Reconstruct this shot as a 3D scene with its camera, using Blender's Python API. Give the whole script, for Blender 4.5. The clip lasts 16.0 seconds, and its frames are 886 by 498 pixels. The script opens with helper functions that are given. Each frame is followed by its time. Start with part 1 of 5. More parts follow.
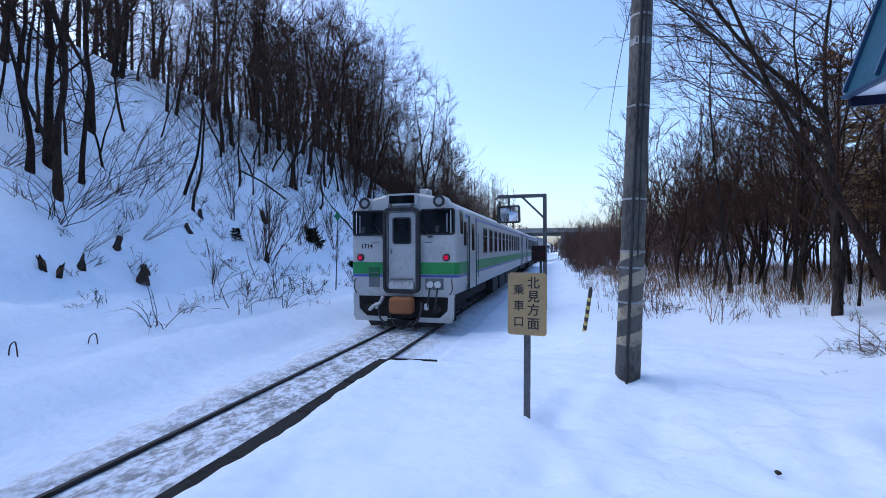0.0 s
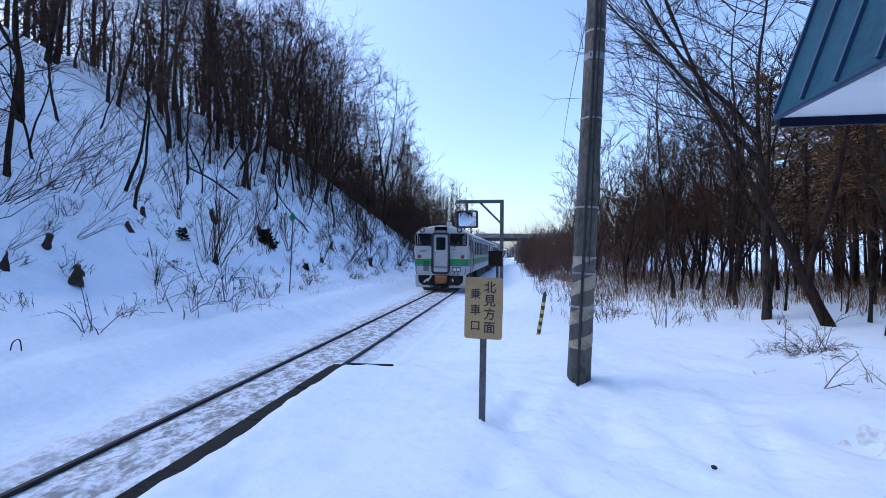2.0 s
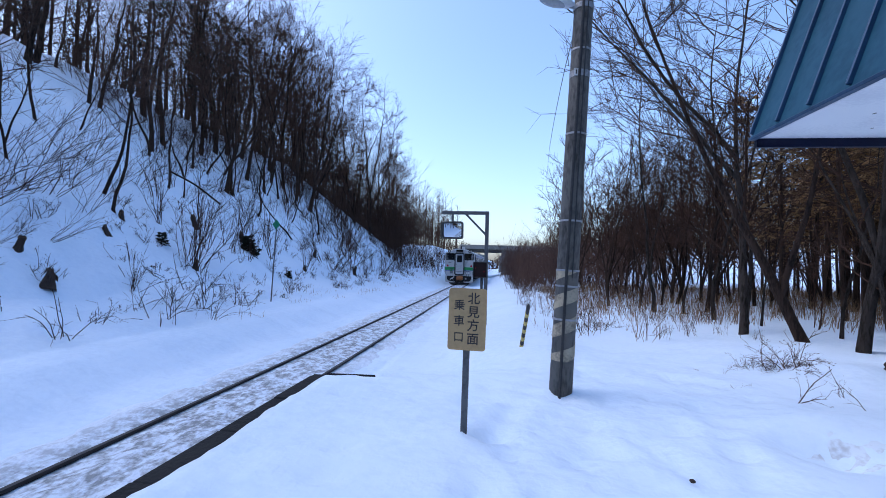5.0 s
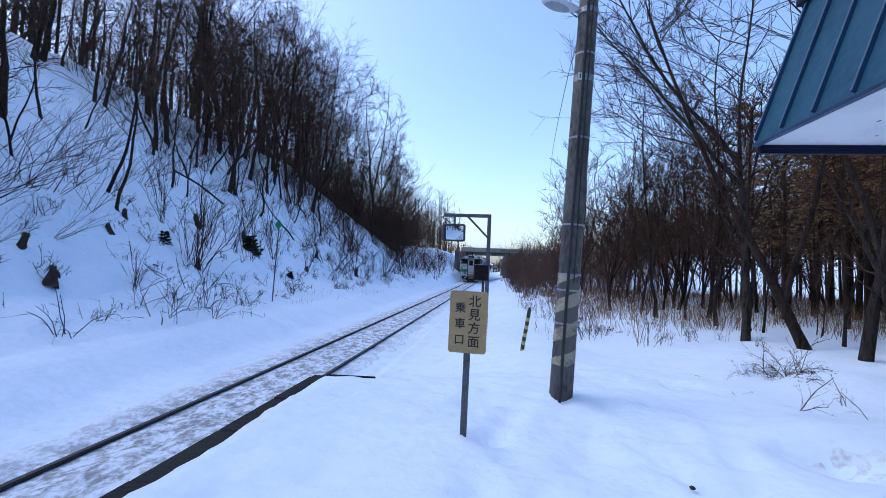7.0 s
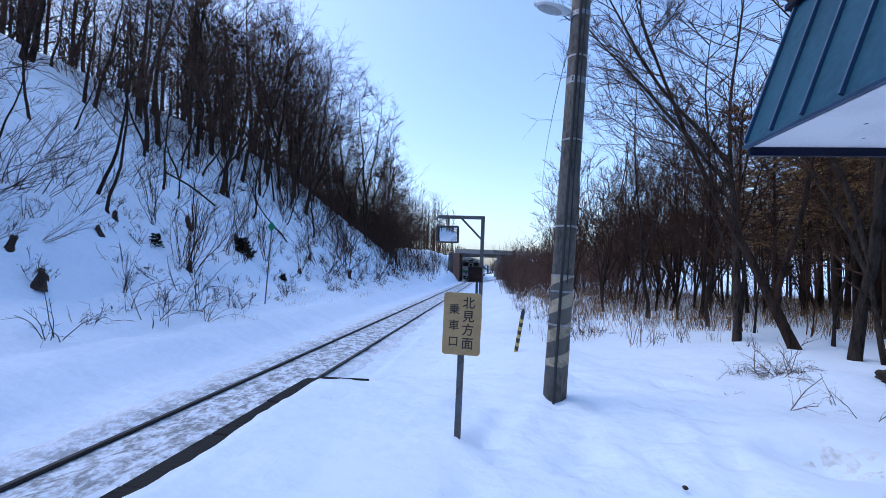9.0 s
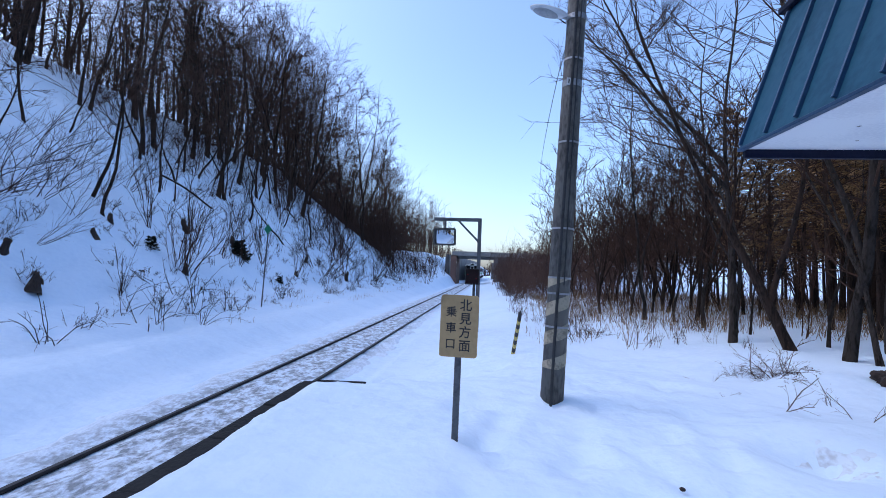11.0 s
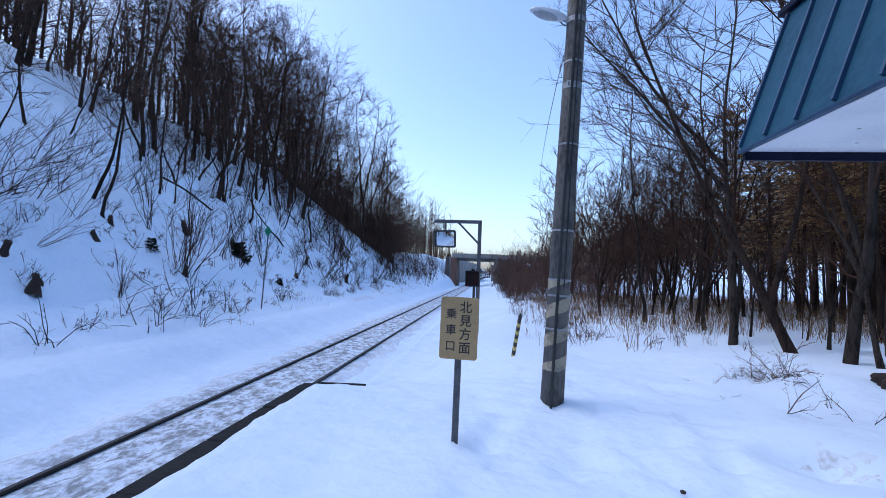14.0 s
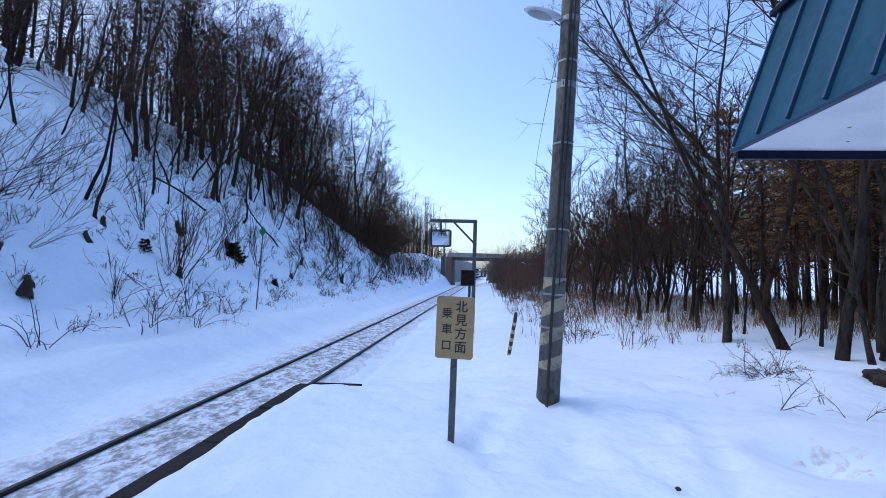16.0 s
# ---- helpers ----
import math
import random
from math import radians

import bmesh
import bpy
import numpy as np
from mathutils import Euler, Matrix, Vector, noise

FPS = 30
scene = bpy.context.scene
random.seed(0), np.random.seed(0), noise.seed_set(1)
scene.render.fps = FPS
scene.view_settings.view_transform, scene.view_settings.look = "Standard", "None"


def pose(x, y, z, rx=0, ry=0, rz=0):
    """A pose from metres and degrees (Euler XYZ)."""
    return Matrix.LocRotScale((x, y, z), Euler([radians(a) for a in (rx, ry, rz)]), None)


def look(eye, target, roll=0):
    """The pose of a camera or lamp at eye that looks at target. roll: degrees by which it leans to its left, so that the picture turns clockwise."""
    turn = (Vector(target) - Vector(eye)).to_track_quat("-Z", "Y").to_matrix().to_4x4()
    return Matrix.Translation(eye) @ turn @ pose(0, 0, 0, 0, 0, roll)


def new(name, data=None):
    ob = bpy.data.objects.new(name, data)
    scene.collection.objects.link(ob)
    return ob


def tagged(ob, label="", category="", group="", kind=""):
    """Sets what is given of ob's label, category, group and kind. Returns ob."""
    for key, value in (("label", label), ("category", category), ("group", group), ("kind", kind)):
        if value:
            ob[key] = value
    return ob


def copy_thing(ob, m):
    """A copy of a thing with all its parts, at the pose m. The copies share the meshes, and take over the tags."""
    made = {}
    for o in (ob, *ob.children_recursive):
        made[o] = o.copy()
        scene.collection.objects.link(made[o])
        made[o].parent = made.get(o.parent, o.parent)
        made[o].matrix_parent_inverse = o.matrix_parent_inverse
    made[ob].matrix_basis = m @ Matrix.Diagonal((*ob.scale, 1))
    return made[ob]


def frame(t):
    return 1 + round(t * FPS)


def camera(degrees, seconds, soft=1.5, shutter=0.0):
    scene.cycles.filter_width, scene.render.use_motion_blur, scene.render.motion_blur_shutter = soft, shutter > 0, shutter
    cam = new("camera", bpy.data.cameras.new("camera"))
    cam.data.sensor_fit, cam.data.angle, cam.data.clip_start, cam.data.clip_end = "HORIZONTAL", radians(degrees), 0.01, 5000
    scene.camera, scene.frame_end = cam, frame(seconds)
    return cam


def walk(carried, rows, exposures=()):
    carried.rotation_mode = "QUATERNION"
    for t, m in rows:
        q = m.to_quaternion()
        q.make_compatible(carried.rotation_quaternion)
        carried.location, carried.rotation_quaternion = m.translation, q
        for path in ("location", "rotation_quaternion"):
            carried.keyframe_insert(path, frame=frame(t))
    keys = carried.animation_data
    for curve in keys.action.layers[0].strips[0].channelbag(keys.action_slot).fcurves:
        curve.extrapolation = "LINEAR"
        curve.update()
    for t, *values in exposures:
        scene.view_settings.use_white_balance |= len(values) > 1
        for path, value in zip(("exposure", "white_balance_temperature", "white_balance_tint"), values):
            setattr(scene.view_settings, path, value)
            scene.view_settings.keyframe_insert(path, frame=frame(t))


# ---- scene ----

# ---------------------------------------------------------------- camera
EYE = Vector((3.676, 0.0, 2.074))
cam = camera(90.63, 16.0, soft=0.85)


def aim(yaw, pitch, roll):
    """Pose of the standing camera from yaw to the right, pitch up and roll, in degrees."""
    a, b = radians(yaw), radians(pitch)
    return look(EYE, EYE + Vector((math.sin(a) * math.cos(b), math.cos(a) * math.cos(b), math.sin(b))), roll)


TURNS = [
    (0.0, -14.80, -0.11, -0.29),
    (0.5, -12.72, 0.06, -0.13),
    (1.0, -11.20, 0.17, 0.08),
    (1.5, -10.13, 0.28, 0.31),
    (2.0, -9.32, 0.42, 0.53),
    (2.5, -8.60, 0.57, 0.69),
    (3.0, -7.95, 0.71, 0.75),
    (3.5, -7.50, 0.94, 0.85),
    (4.0, -7.33, 1.27, 1.09),
    (6.5, -7.66, 2.15, 2.26),
    (7.0, -7.61, 2.13, 2.36),
    (7.5, -7.46, 2.13, 2.46),
    (8.0, -7.27, 2.18, 2.48),
    (8.5, -7.03, 2.26, 2.38),
    (9.0, -6.80, 2.39, 2.20),
    (11.5, -6.40, 2.77, 2.09),
    (12.0, -6.49, 2.84, 2.18),
    (12.5, -6.60, 2.92, 2.22),
    (13.0, -6.63, 2.96, 2.23),
    (13.5, -6.59, 2.97, 2.19),
    (14.0, -6.43, 2.97, 2.11),
    (14.5, -6.22, 2.97, 2.00),
    (15.0, -5.97, 2.96, 1.93),
    (15.5, -5.79, 2.94, 1.84),
    (16.0, -5.83, 2.92, 1.80),
]
walk(cam, [(t, aim(a, b, c)) for t, a, b, c in TURNS], exposures=[(0.0, 0.74, 5600, 13), (16.0, 0.74, 5600, 13)])

# ---------------------------------------------------------------- light
SUN_AZ, SUN_EL = -90.0, 51.0     # degrees from the track's line, and above the horizon
world = bpy.data.worlds.new("sky")
scene.world = world
world.use_nodes = True
wn = world.node_tree
sky = wn.nodes.new("ShaderNodeTexSky")
sky.sky_type, sky.sun_disc = "NISHITA", False
sky.sun_elevation, sky.sun_rotation = radians(SUN_EL), radians(SUN_AZ)
sky.air_density, sky.dust_density, sky.ozone_density = 1.0, 2.3, 1.3
wn.nodes["Background"].inputs["Strength"].default_value = 0.176
wn.links.new(sky.outputs["Color"], wn.nodes["Background"].inputs["Color"])
sun = new("sun", bpy.data.lights.new("sun", "SUN"))
sun.data.energy, sun.data.angle, sun.data.color = 0.10, radians(80), (0.94, 0.97, 1.0)
sun.matrix_basis = look((0, 0, 0), (-math.sin(radians(SUN_AZ)) * math.cos(radians(SUN_EL)),
                                    -math.cos(radians(SUN_AZ)) * math.cos(radians(SUN_EL)), -math.sin(radians(SUN_EL))))


# ---------------------------------------------------------------- materials
def material(name, colour, rough=0.6, metal=0.0, second=None, scale=4.0, fine=40.0, mix=0.5, bump=0.2, bump_scale=None,
             depth=0.01, random_tint=0.0, stretch=(1, 1, 1), rough_vary=0.1, spec=0.5):
    """Principled surface: two colours mixed by coarse and fine noise, roughness variation and bump."""
    m = bpy.data.materials.new(name)
    m.use_nodes = True
    nt = m.node_tree
    b = nt.nodes["Principled BSDF"]
    b.inputs["Metallic"].default_value = metal
    b.inputs["Specular IOR Level"].default_value = spec
    co = nt.nodes.new("ShaderNodeTexCoord")
    mp = nt.nodes.new("ShaderNodeMapping")
    mp.inputs["Scale"].default_value = stretch
    nt.links.new(co.outputs["Object"], mp.inputs["Vector"])
    na, nb = nt.nodes.new("ShaderNodeTexNoise"), nt.nodes.new("ShaderNodeTexNoise")
    na.inputs["Scale"].default_value, nb.inputs["Scale"].default_value = scale, fine
    na.inputs["Detail"].default_value, nb.inputs["Detail"].default_value = 5.0, 4.0
    for n in (na, nb):
        nt.links.new(mp.outputs["Vector"], n.inputs["Vector"])
    av = nt.nodes.new("ShaderNodeMix")
    av.data_type, av.inputs[0].default_value = "FLOAT", 0.4
    nt.links.new(na.outputs["Fac"], av.inputs[2])
    nt.links.new(nb.outputs["Fac"], av.inputs[3])
    rp = nt.nodes.new("ShaderNodeMapRange")
    rp.inputs["From Min"].default_value, rp.inputs["From Max"].default_value = 0.62 - 0.3 * mix, 0.72 - 0.22 * mix
    nt.links.new(av.outputs[0], rp.inputs["Value"])
    cm = nt.nodes.new("ShaderNodeMix")
    cm.data_type = "RGBA"
    cm.inputs[6].default_value = (*colour, 1)
    cm.inputs[7].default_value = (*(second or [c * 0.75 for c in colour]), 1)
    nt.links.new(rp.outputs["Result"], cm.inputs[0])
    out = cm.outputs[2]
    if random_tint:
        oi = nt.nodes.new("ShaderNodeObjectInfo")
        hv = nt.nodes.new("ShaderNodeHueSaturation")
        vr = nt.nodes.new("ShaderNodeMapRange")
        vr.inputs["To Min"].default_value, vr.inputs["To Max"].default_value = 1 - random_tint, 1 + random_tint
        nt.links.new(oi.outputs["Random"], vr.inputs["Value"])
        nt.links.new(vr.outputs["Result"], hv.inputs["Value"])
        nt.links.new(out, hv.inputs["Color"])
        out = hv.outputs["Color"]
    nt.links.new(out, b.inputs["Base Color"])
    rr = nt.nodes.new("ShaderNodeMapRange")
    rr.inputs["To Min"].default_value, rr.inputs["To Max"].default_value = max(0.02, rough - rough_vary), min(1, rough + rough_vary)
    nt.links.new(nb.outputs["Fac"], rr.inputs["Value"])
    nt.links.new(rr.outputs["Result"], b.inputs["Roughness"])
    if bump:
        bp = nt.nodes.new("ShaderNodeBump")
        bp.inputs["Strength"].default_value, bp.inputs["Distance"].default_value = bump, depth
        src = nb
        if bump_scale:
            src = nt.nodes.new("ShaderNodeTexNoise")
            src.inputs["Scale"].default_value, src.inputs["Detail"].default_value = bump_scale, 6.0
            nt.links.new(mp.outputs["Vector"], src.inputs["Vector"])
        nt.links.new(src.outputs["Fac"], bp.inputs["Height"])
        nt.links.new(bp.outputs["Normal"], b.inputs["Normal"])
    return m


def glow(name, colour, strength):
    m = material(name, colour, 0.2, bump=0)
    b = m.node_tree.nodes["Principled BSDF"]
    b.inputs["Emission Color"].default_value, b.inputs["Emission Strength"].default_value = (*colour, 1), strength
    return m


# blue of the skylight is mixed into the snow's base colour
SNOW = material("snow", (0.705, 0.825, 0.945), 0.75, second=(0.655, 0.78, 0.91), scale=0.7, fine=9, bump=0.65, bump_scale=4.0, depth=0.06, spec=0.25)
DIRTY = material("trodden_snow", (0.735, 0.82, 0.91), 0.7, second=(0.25, 0.27, 0.29), scale=5.6, fine=19.0, mix=0.62, bump=0.9, bump_scale=11.0, depth=0.06,
                 stretch=(1.0, 0.75, 1.0), spec=0.25)


def only_between_rails(m):
    """Keeps the dirt of the trodden snow near the rails; clean snow beyond."""
    nt = m.node_tree
    co = nt.nodes.new("ShaderNodeTexCoord")
    sx = nt.nodes.new("ShaderNodeSeparateXYZ")
    nt.links.new(co.outputs["Object"], sx.inputs[0])
    sh = nt.nodes.new("ShaderNodeMath")
    sh.operation, sh.inputs[1].default_value = "ADD", 0.16
    nt.links.new(sx.outputs["X"], sh.inputs[0])
    ab = nt.nodes.new("ShaderNodeMath")
    ab.operation = "ABSOLUTE"
    nt.links.new(sh.outputs[0], ab.inputs[0])
    mr = nt.nodes.new("ShaderNodeMapRange")
    mr.inputs["From Min"].default_value, mr.inputs["From Max"].default_value = 0.45, 1.25
    mr.inputs["To Min"].default_value, mr.inputs["To Max"].default_value = 0.95, 0.0
    nt.links.new(ab.outputs[0], mr.inputs["Value"])
    mix = next(n for n in nt.nodes if n.bl_idname == "ShaderNodeMix" and n.data_type == "RGBA")
    src = mix.inputs[0].links[0].from_socket
    mu = nt.nodes.new("ShaderNodeMath")
    mu.operation = "MULTIPLY"
    nt.links.new(src, mu.inputs[0])
    nt.links.new(mr.outputs["Result"], mu.inputs[1])
    nt.links.new(mu.outputs[0], mix.inputs[0])


only_between_rails(DIRTY)
SLUSH = material("grey_slush", (0.68, 0.77, 0.86), 0.6, second=(0.50, 0.55, 0.60), scale=5, fine=25, bump=0.6)
BARK = material("bark", (0.040, 0.026, 0.019), 0.9, second=(0.014, 0.010, 0.008), scale=6, fine=26, bump=1.0, depth=0.05, random_tint=0.35, stretch=(1, 1, 0.25), spec=0.15)
GREYBARK = material("grey_bark", (0.050, 0.040, 0.033), 0.9, second=(0.014, 0.011, 0.008), scale=7, fine=26, bump=1.0, depth=0.06, random_tint=0.25, stretch=(1, 1, 0.3), spec=0.15)
TWIG = material("twig", (0.058, 0.031, 0.020), 0.85, second=(0.032, 0.018, 0.012), scale=2, random_tint=0.3, bump=0, spec=0.15)
REDTWIG = material("red_twig", (0.110, 0.064, 0.047), 0.85, second=(0.055, 0.035, 0.027), scale=2, random_tint=0.3, bump=0, spec=0.15)
LARCH = material("dry_needles", (0.25, 0.148, 0.065), 0.9, second=(0.12, 0.072, 0.034), scale=0.9, fine=6, random_tint=0.35, bump=0, spec=0.1)
FIR = material("fir_needles", (0.020, 0.024, 0.014), 0.85, second=(0.028, 0.020, 0.013), scale=1.5, random_tint=0.3, bump=0, spec=0.15)
STRAW = material("dry_grass", (0.25, 0.165, 0.095), 0.9, second=(0.13, 0.085, 0.052), scale=3, bump=0, spec=0.1)
RUST = material("rail_side", (0.024, 0.019, 0.017), 0.7, second=(0.024, 0.02, 0.019), fine=30, bump=0.4)
RAILTOP = material("rail_head", (0.045, 0.040, 0.038), 0.5, 0.4, second=(0.022, 0.020, 0.019), stretch=(1, 0.05, 1))
COPING = material("wet_concrete", (0.023, 0.024, 0.024), 0.85, second=(0.011, 0.0115, 0.012), scale=2.5, fine=25, bump=0.9, spec=0.15)
CONCRETE = material("weathered_concrete", (0.30, 0.29, 0.27), 0.9, second=(0.17, 0.165, 0.155), scale=0.8, fine=8, bump=0.4)
DARKCONC = material("dark_concrete", (0.17, 0.17, 0.165), 0.9, second=(0.09, 0.09, 0.088), scale=0.6, fine=6, bump=0.4)
POLE = material("pole_concrete", (0.125, 0.118, 0.105), 0.9, second=(0.048, 0.045, 0.042), scale=3.2, fine=30, mix=0.5, bump=0.5, stretch=(1, 1, 0.35))
GALV = material("galvanised_steel", (0.33, 0.34, 0.35), 0.5, 0.7, second=(0.22, 0.23, 0.24), fine=30)
GREYPAINT = material("grey_paint", (0.095, 0.100, 0.105), 0.6, 0.1, second=(0.055, 0.056, 0.058), scale=5, fine=35)
WHITEBAND = material("white_band", (0.60, 0.60, 0.58), 0.5, second=(0.42, 0.42, 0.40))
STRIPE = material("faded_stripe", (0.34, 0.30, 0.22), 0.8, second=(0.17, 0.15, 0.11), scale=6, fine=40)
BLACKP = material("black_paint", (0.022, 0.022, 0.023), 0.55, second=(0.04, 0.038, 0.036), scale=6)
YELLOW = material("yellow_paint", (0.55, 0.45, 0.13), 0.6, second=(0.36, 0.29, 0.10), scale=7)
BOARD = material("sign_board", (0.41, 0.28, 0.125), 0.6, second=(0.34, 0.23, 0.105), scale=3, fine=30, bump=0.08)
INK = material("sign_ink", (0.018, 0.016, 0.015), 0.6, second=(0.028, 0.025, 0.02), scale=12)
WOODDARK = material("dark_wood", (0.036, 0.023, 0.017), 0.9, second=(0.014, 0.010, 0.008), fine=35, bump=0.8, stretch=(1, 1, 0.2))
STUMPTOP = material("broken_wood", (0.10, 0.06, 0.035), 0.9, second=(0.03, 0.02, 0.014), fine=30, bump=0.8)
ROOFBLUE = material("blue_roof_steel", (0.022, 0.082, 0.128), 0.5, 0.0, second=(0.016, 0.064, 0.104), scale=1.6, fine=14, bump=0.5, bump_scale=1.8, depth=0.02, spec=0.12)
SEAMBLUE = material("blue_roof_seam", (0.018, 0.055, 0.115), 0.4, 0.2, second=(0.014, 0.042, 0.09), scale=4)
FASCIA = material("navy_fascia", (0.008, 0.010, 0.028), 0.55, second=(0.006, 0.008, 0.02), scale=3, spec=0.15)
SOFFIT = material("white_soffit", (0.74, 0.74, 0.75), 0.7, second=(0.66, 0.66, 0.68), scale=2, bump=0.05)
IVORY = material("ivory_body_paint", (0.43, 0.435, 0.425), 0.42, second=(0.34, 0.335, 0.32), scale=1.3, fine=10, mix=0.35, bump=0.04)
SIDEPAINT = material("ivory_side_paint", (0.40, 0.405, 0.40), 0.42, second=(0.30, 0.30, 0.29), scale=0.9, fine=12, mix=0.4, bump=0.04, stretch=(1, 1, 0.4))
GREEN = material("green_band_paint", (0.022, 0.245, 0.052), 0.42, second=(0.026, 0.19, 0.05), scale=2, bump=0.03)
# band green darkened to paint the shade inside the climbing recess
SHADEGREEN = material("shaded_band_green", (0.012, 0.12, 0.035), 0.6, second=(0.01, 0.09, 0.03), scale=3)
BLUEBAND = material("blue_band_paint", (0.07, 0.10, 0.36), 0.4, second=(0.07, 0.09, 0.28), scale=2, bump=0.03)
VIOLET = material("violet_band_paint", (0.13, 0.13, 0.38), 0.4, second=(0.12, 0.12, 0.30), scale=2, bump=0.03)
RUBBER = material("grey_rubber", (0.030, 0.030, 0.031), 0.8, second=(0.016, 0.016, 0.017), scale=4, fine=30)
FRAMEMETAL = material("dull_steel_frame", (0.17, 0.175, 0.18), 0.5, 0.5, second=(0.11, 0.115, 0.12))
GLASS = material("dark_glass", (0.004, 0.005, 0.006), 0.06, second=(0.007, 0.008, 0.009), bump=0, rough_vary=0.02, spec=0.2)
UNDER = material("underframe", (0.014, 0.013, 0.012), 0.85, second=(0.028, 0.025, 0.022), scale=3, fine=20, bump=0.5)
ORANGE = material("orange_cover", (0.27, 0.095, 0.028), 0.7, second=(0.22, 0.085, 0.03), scale=5, fine=25)
TAILRED = glow("tail_lamp_lens", (0.55, 0.0, 0.035), 0.2)
REDLENS = material("dull_red_lens", (0.16, 0.012, 0.012), 0.25, bump=0)
LENS = material("lamp_lens", (0.35, 0.36, 0.36), 0.1, second=(0.28, 0.29, 0.3), bump=0)
WHITEGREY = material("pale_connector", (0.50, 0.50, 0.49), 0.5, second=(0.4, 0.4, 0.4))
BOXRED = material("dark_red_signal_box", (0.015, 0.004, 0.004), 0.6, second=(0.010, 0.004, 0.004), scale=4, spec=0.2)
GREENSIGN = material("green_marker", (0.015, 0.19, 0.09), 0.45, second=(0.015, 0.15, 0.075), scale=6)
LAMPWHITE = material("lamp_housing", (0.58, 0.60, 0.61), 0.4, second=(0.50, 0.52, 0.53), scale=4)
BRICK = material("red_brown_steel", (0.17, 0.095, 0.07), 0.85, second=(0.12, 0.07, 0.055), scale=1.5, fine=9)
HUTWALL = material("hut_cladding", (0.45, 0.47, 0.49), 0.6, second=(0.38, 0.40, 0.42))
MIRROR = bpy.data.materials.new("mirror_glass")
MIRROR.use_nodes = True
MIRROR.node_tree.nodes["Principled BSDF"].inputs["Metallic"].default_value = 1.0
MIRROR.node_tree.nodes["Principled BSDF"].inputs["Roughness"].default_value = 0.04
MIRROR.node_tree.nodes["Principled BSDF"].inputs["Base Color"].default_value = (0.80, 0.82, 0.84, 1)


# ---------------------------------------------------------------- mesh helpers
def smooth(a, b, v):
    v = max(0.0, min(1.0, (v - a) / (b - a)))
    return v * v * (3 - 2 * v)


def mesh_of(name, verts, faces, mat, shade=False):
    me = bpy.data.meshes.new(name)
    me.from_pydata([tuple(v) for v in verts], [], faces)
    me.materials.append(mat)
    if shade:
        me.shade_smooth()
    me.update()
    return me


def put(name, me, parent=None, label="", m=None):
    ob = new(name, me)
    if parent:
        ob.parent = parent
    if m is not None:
        ob.matrix_basis = m
    if label:
        ob["label"] = label
    return ob


def part(name, bm, mat, parent, label="", shade=False):
    """Links a bmesh as one mesh object under a thing or a part."""
    me = bpy.data.meshes.new(name)
    bm.to_mesh(me)
    bm.free()
    me.materials.append(mat)
    if shade:
        me.shade_smooth()
    return put(name, me, parent, label)


def thing(name, m, label, category, group="", kind=""):
    e = new(name)
    e.matrix_basis = m
    return tagged(e, label, category, group, kind)


def block(size, at=(0, 0, 0), bevel=0.0, m=None, bm=None, seg=2):
    """A bevelled box of that size, centred at a place, added to a bmesh."""
    own = bmesh.new()
    bmesh.ops.create_cube(own, size=1.0, matrix=Matrix.Diagonal((*size, 1)))
    if bevel:
        bmesh.ops.bevel(own, geom=own.edges[:], offset=bevel, segments=seg, affect="EDGES", profile=0.5)
    own.transform(Matrix.Translation(at) @ (m or Matrix()))
    return join(own, bm)


def join(own, bm):
    if bm is None:
        return own
    me = bpy.data.meshes.new("tmp")
    own.to_mesh(me)
    own.free()
    bm.from_mesh(me)
    bpy.data.meshes.remove(me)
    return bm


def rod(a, b, r, r2=None, sides=12, bm=None):
    """A capped, tapered cylinder from a to b."""
    own = bmesh.new()
    a, b = Vector(a), Vector(b)
    d = b - a
    bmesh.ops.create_cone(own, cap_ends=True, segments=sides, radius1=r, radius2=r if r2 is None else r2, depth=d.length)
    own.transform(Matrix.Translation((a + b) / 2) @ d.to_track_quat("Z", "Y").to_matrix().to_4x4())
    return join(own, bm)


def tube(V, F, pts, radii, sides, rough=0.0):
    """Adds a tapered tube along points to vertex and face lists."""
    base = len(V)
    n = len(pts)
    for i in range(n):
        d = (pts[min(i + 1, n - 1)] - pts[max(i - 1, 0)]).normalized()
        u = d.cross(Vector((0.31, 0.77, 0.55))).normalized()
        w = d.cross(u)
        for k in range(sides):
            a = 2 * math.pi * k / sides
            k1 = 1 + rough * (noise.noise((k * 1.7 + 0.3, i * 0.9, radii[0] * 50)) + 0.5 * math.sin(2.0 * a + i * 0.5))
            V.append(pts[i] + (u * math.cos(a) + w * math.sin(a)) * radii[i] * k1)
    for i in range(n - 1):
        for k in range(sides):
            k2 = (k + 1) % sides
            F.append((base + i * sides + k, base + i * sides + k2, base + (i + 1) * sides + k2, base + (i + 1) * sides + k))


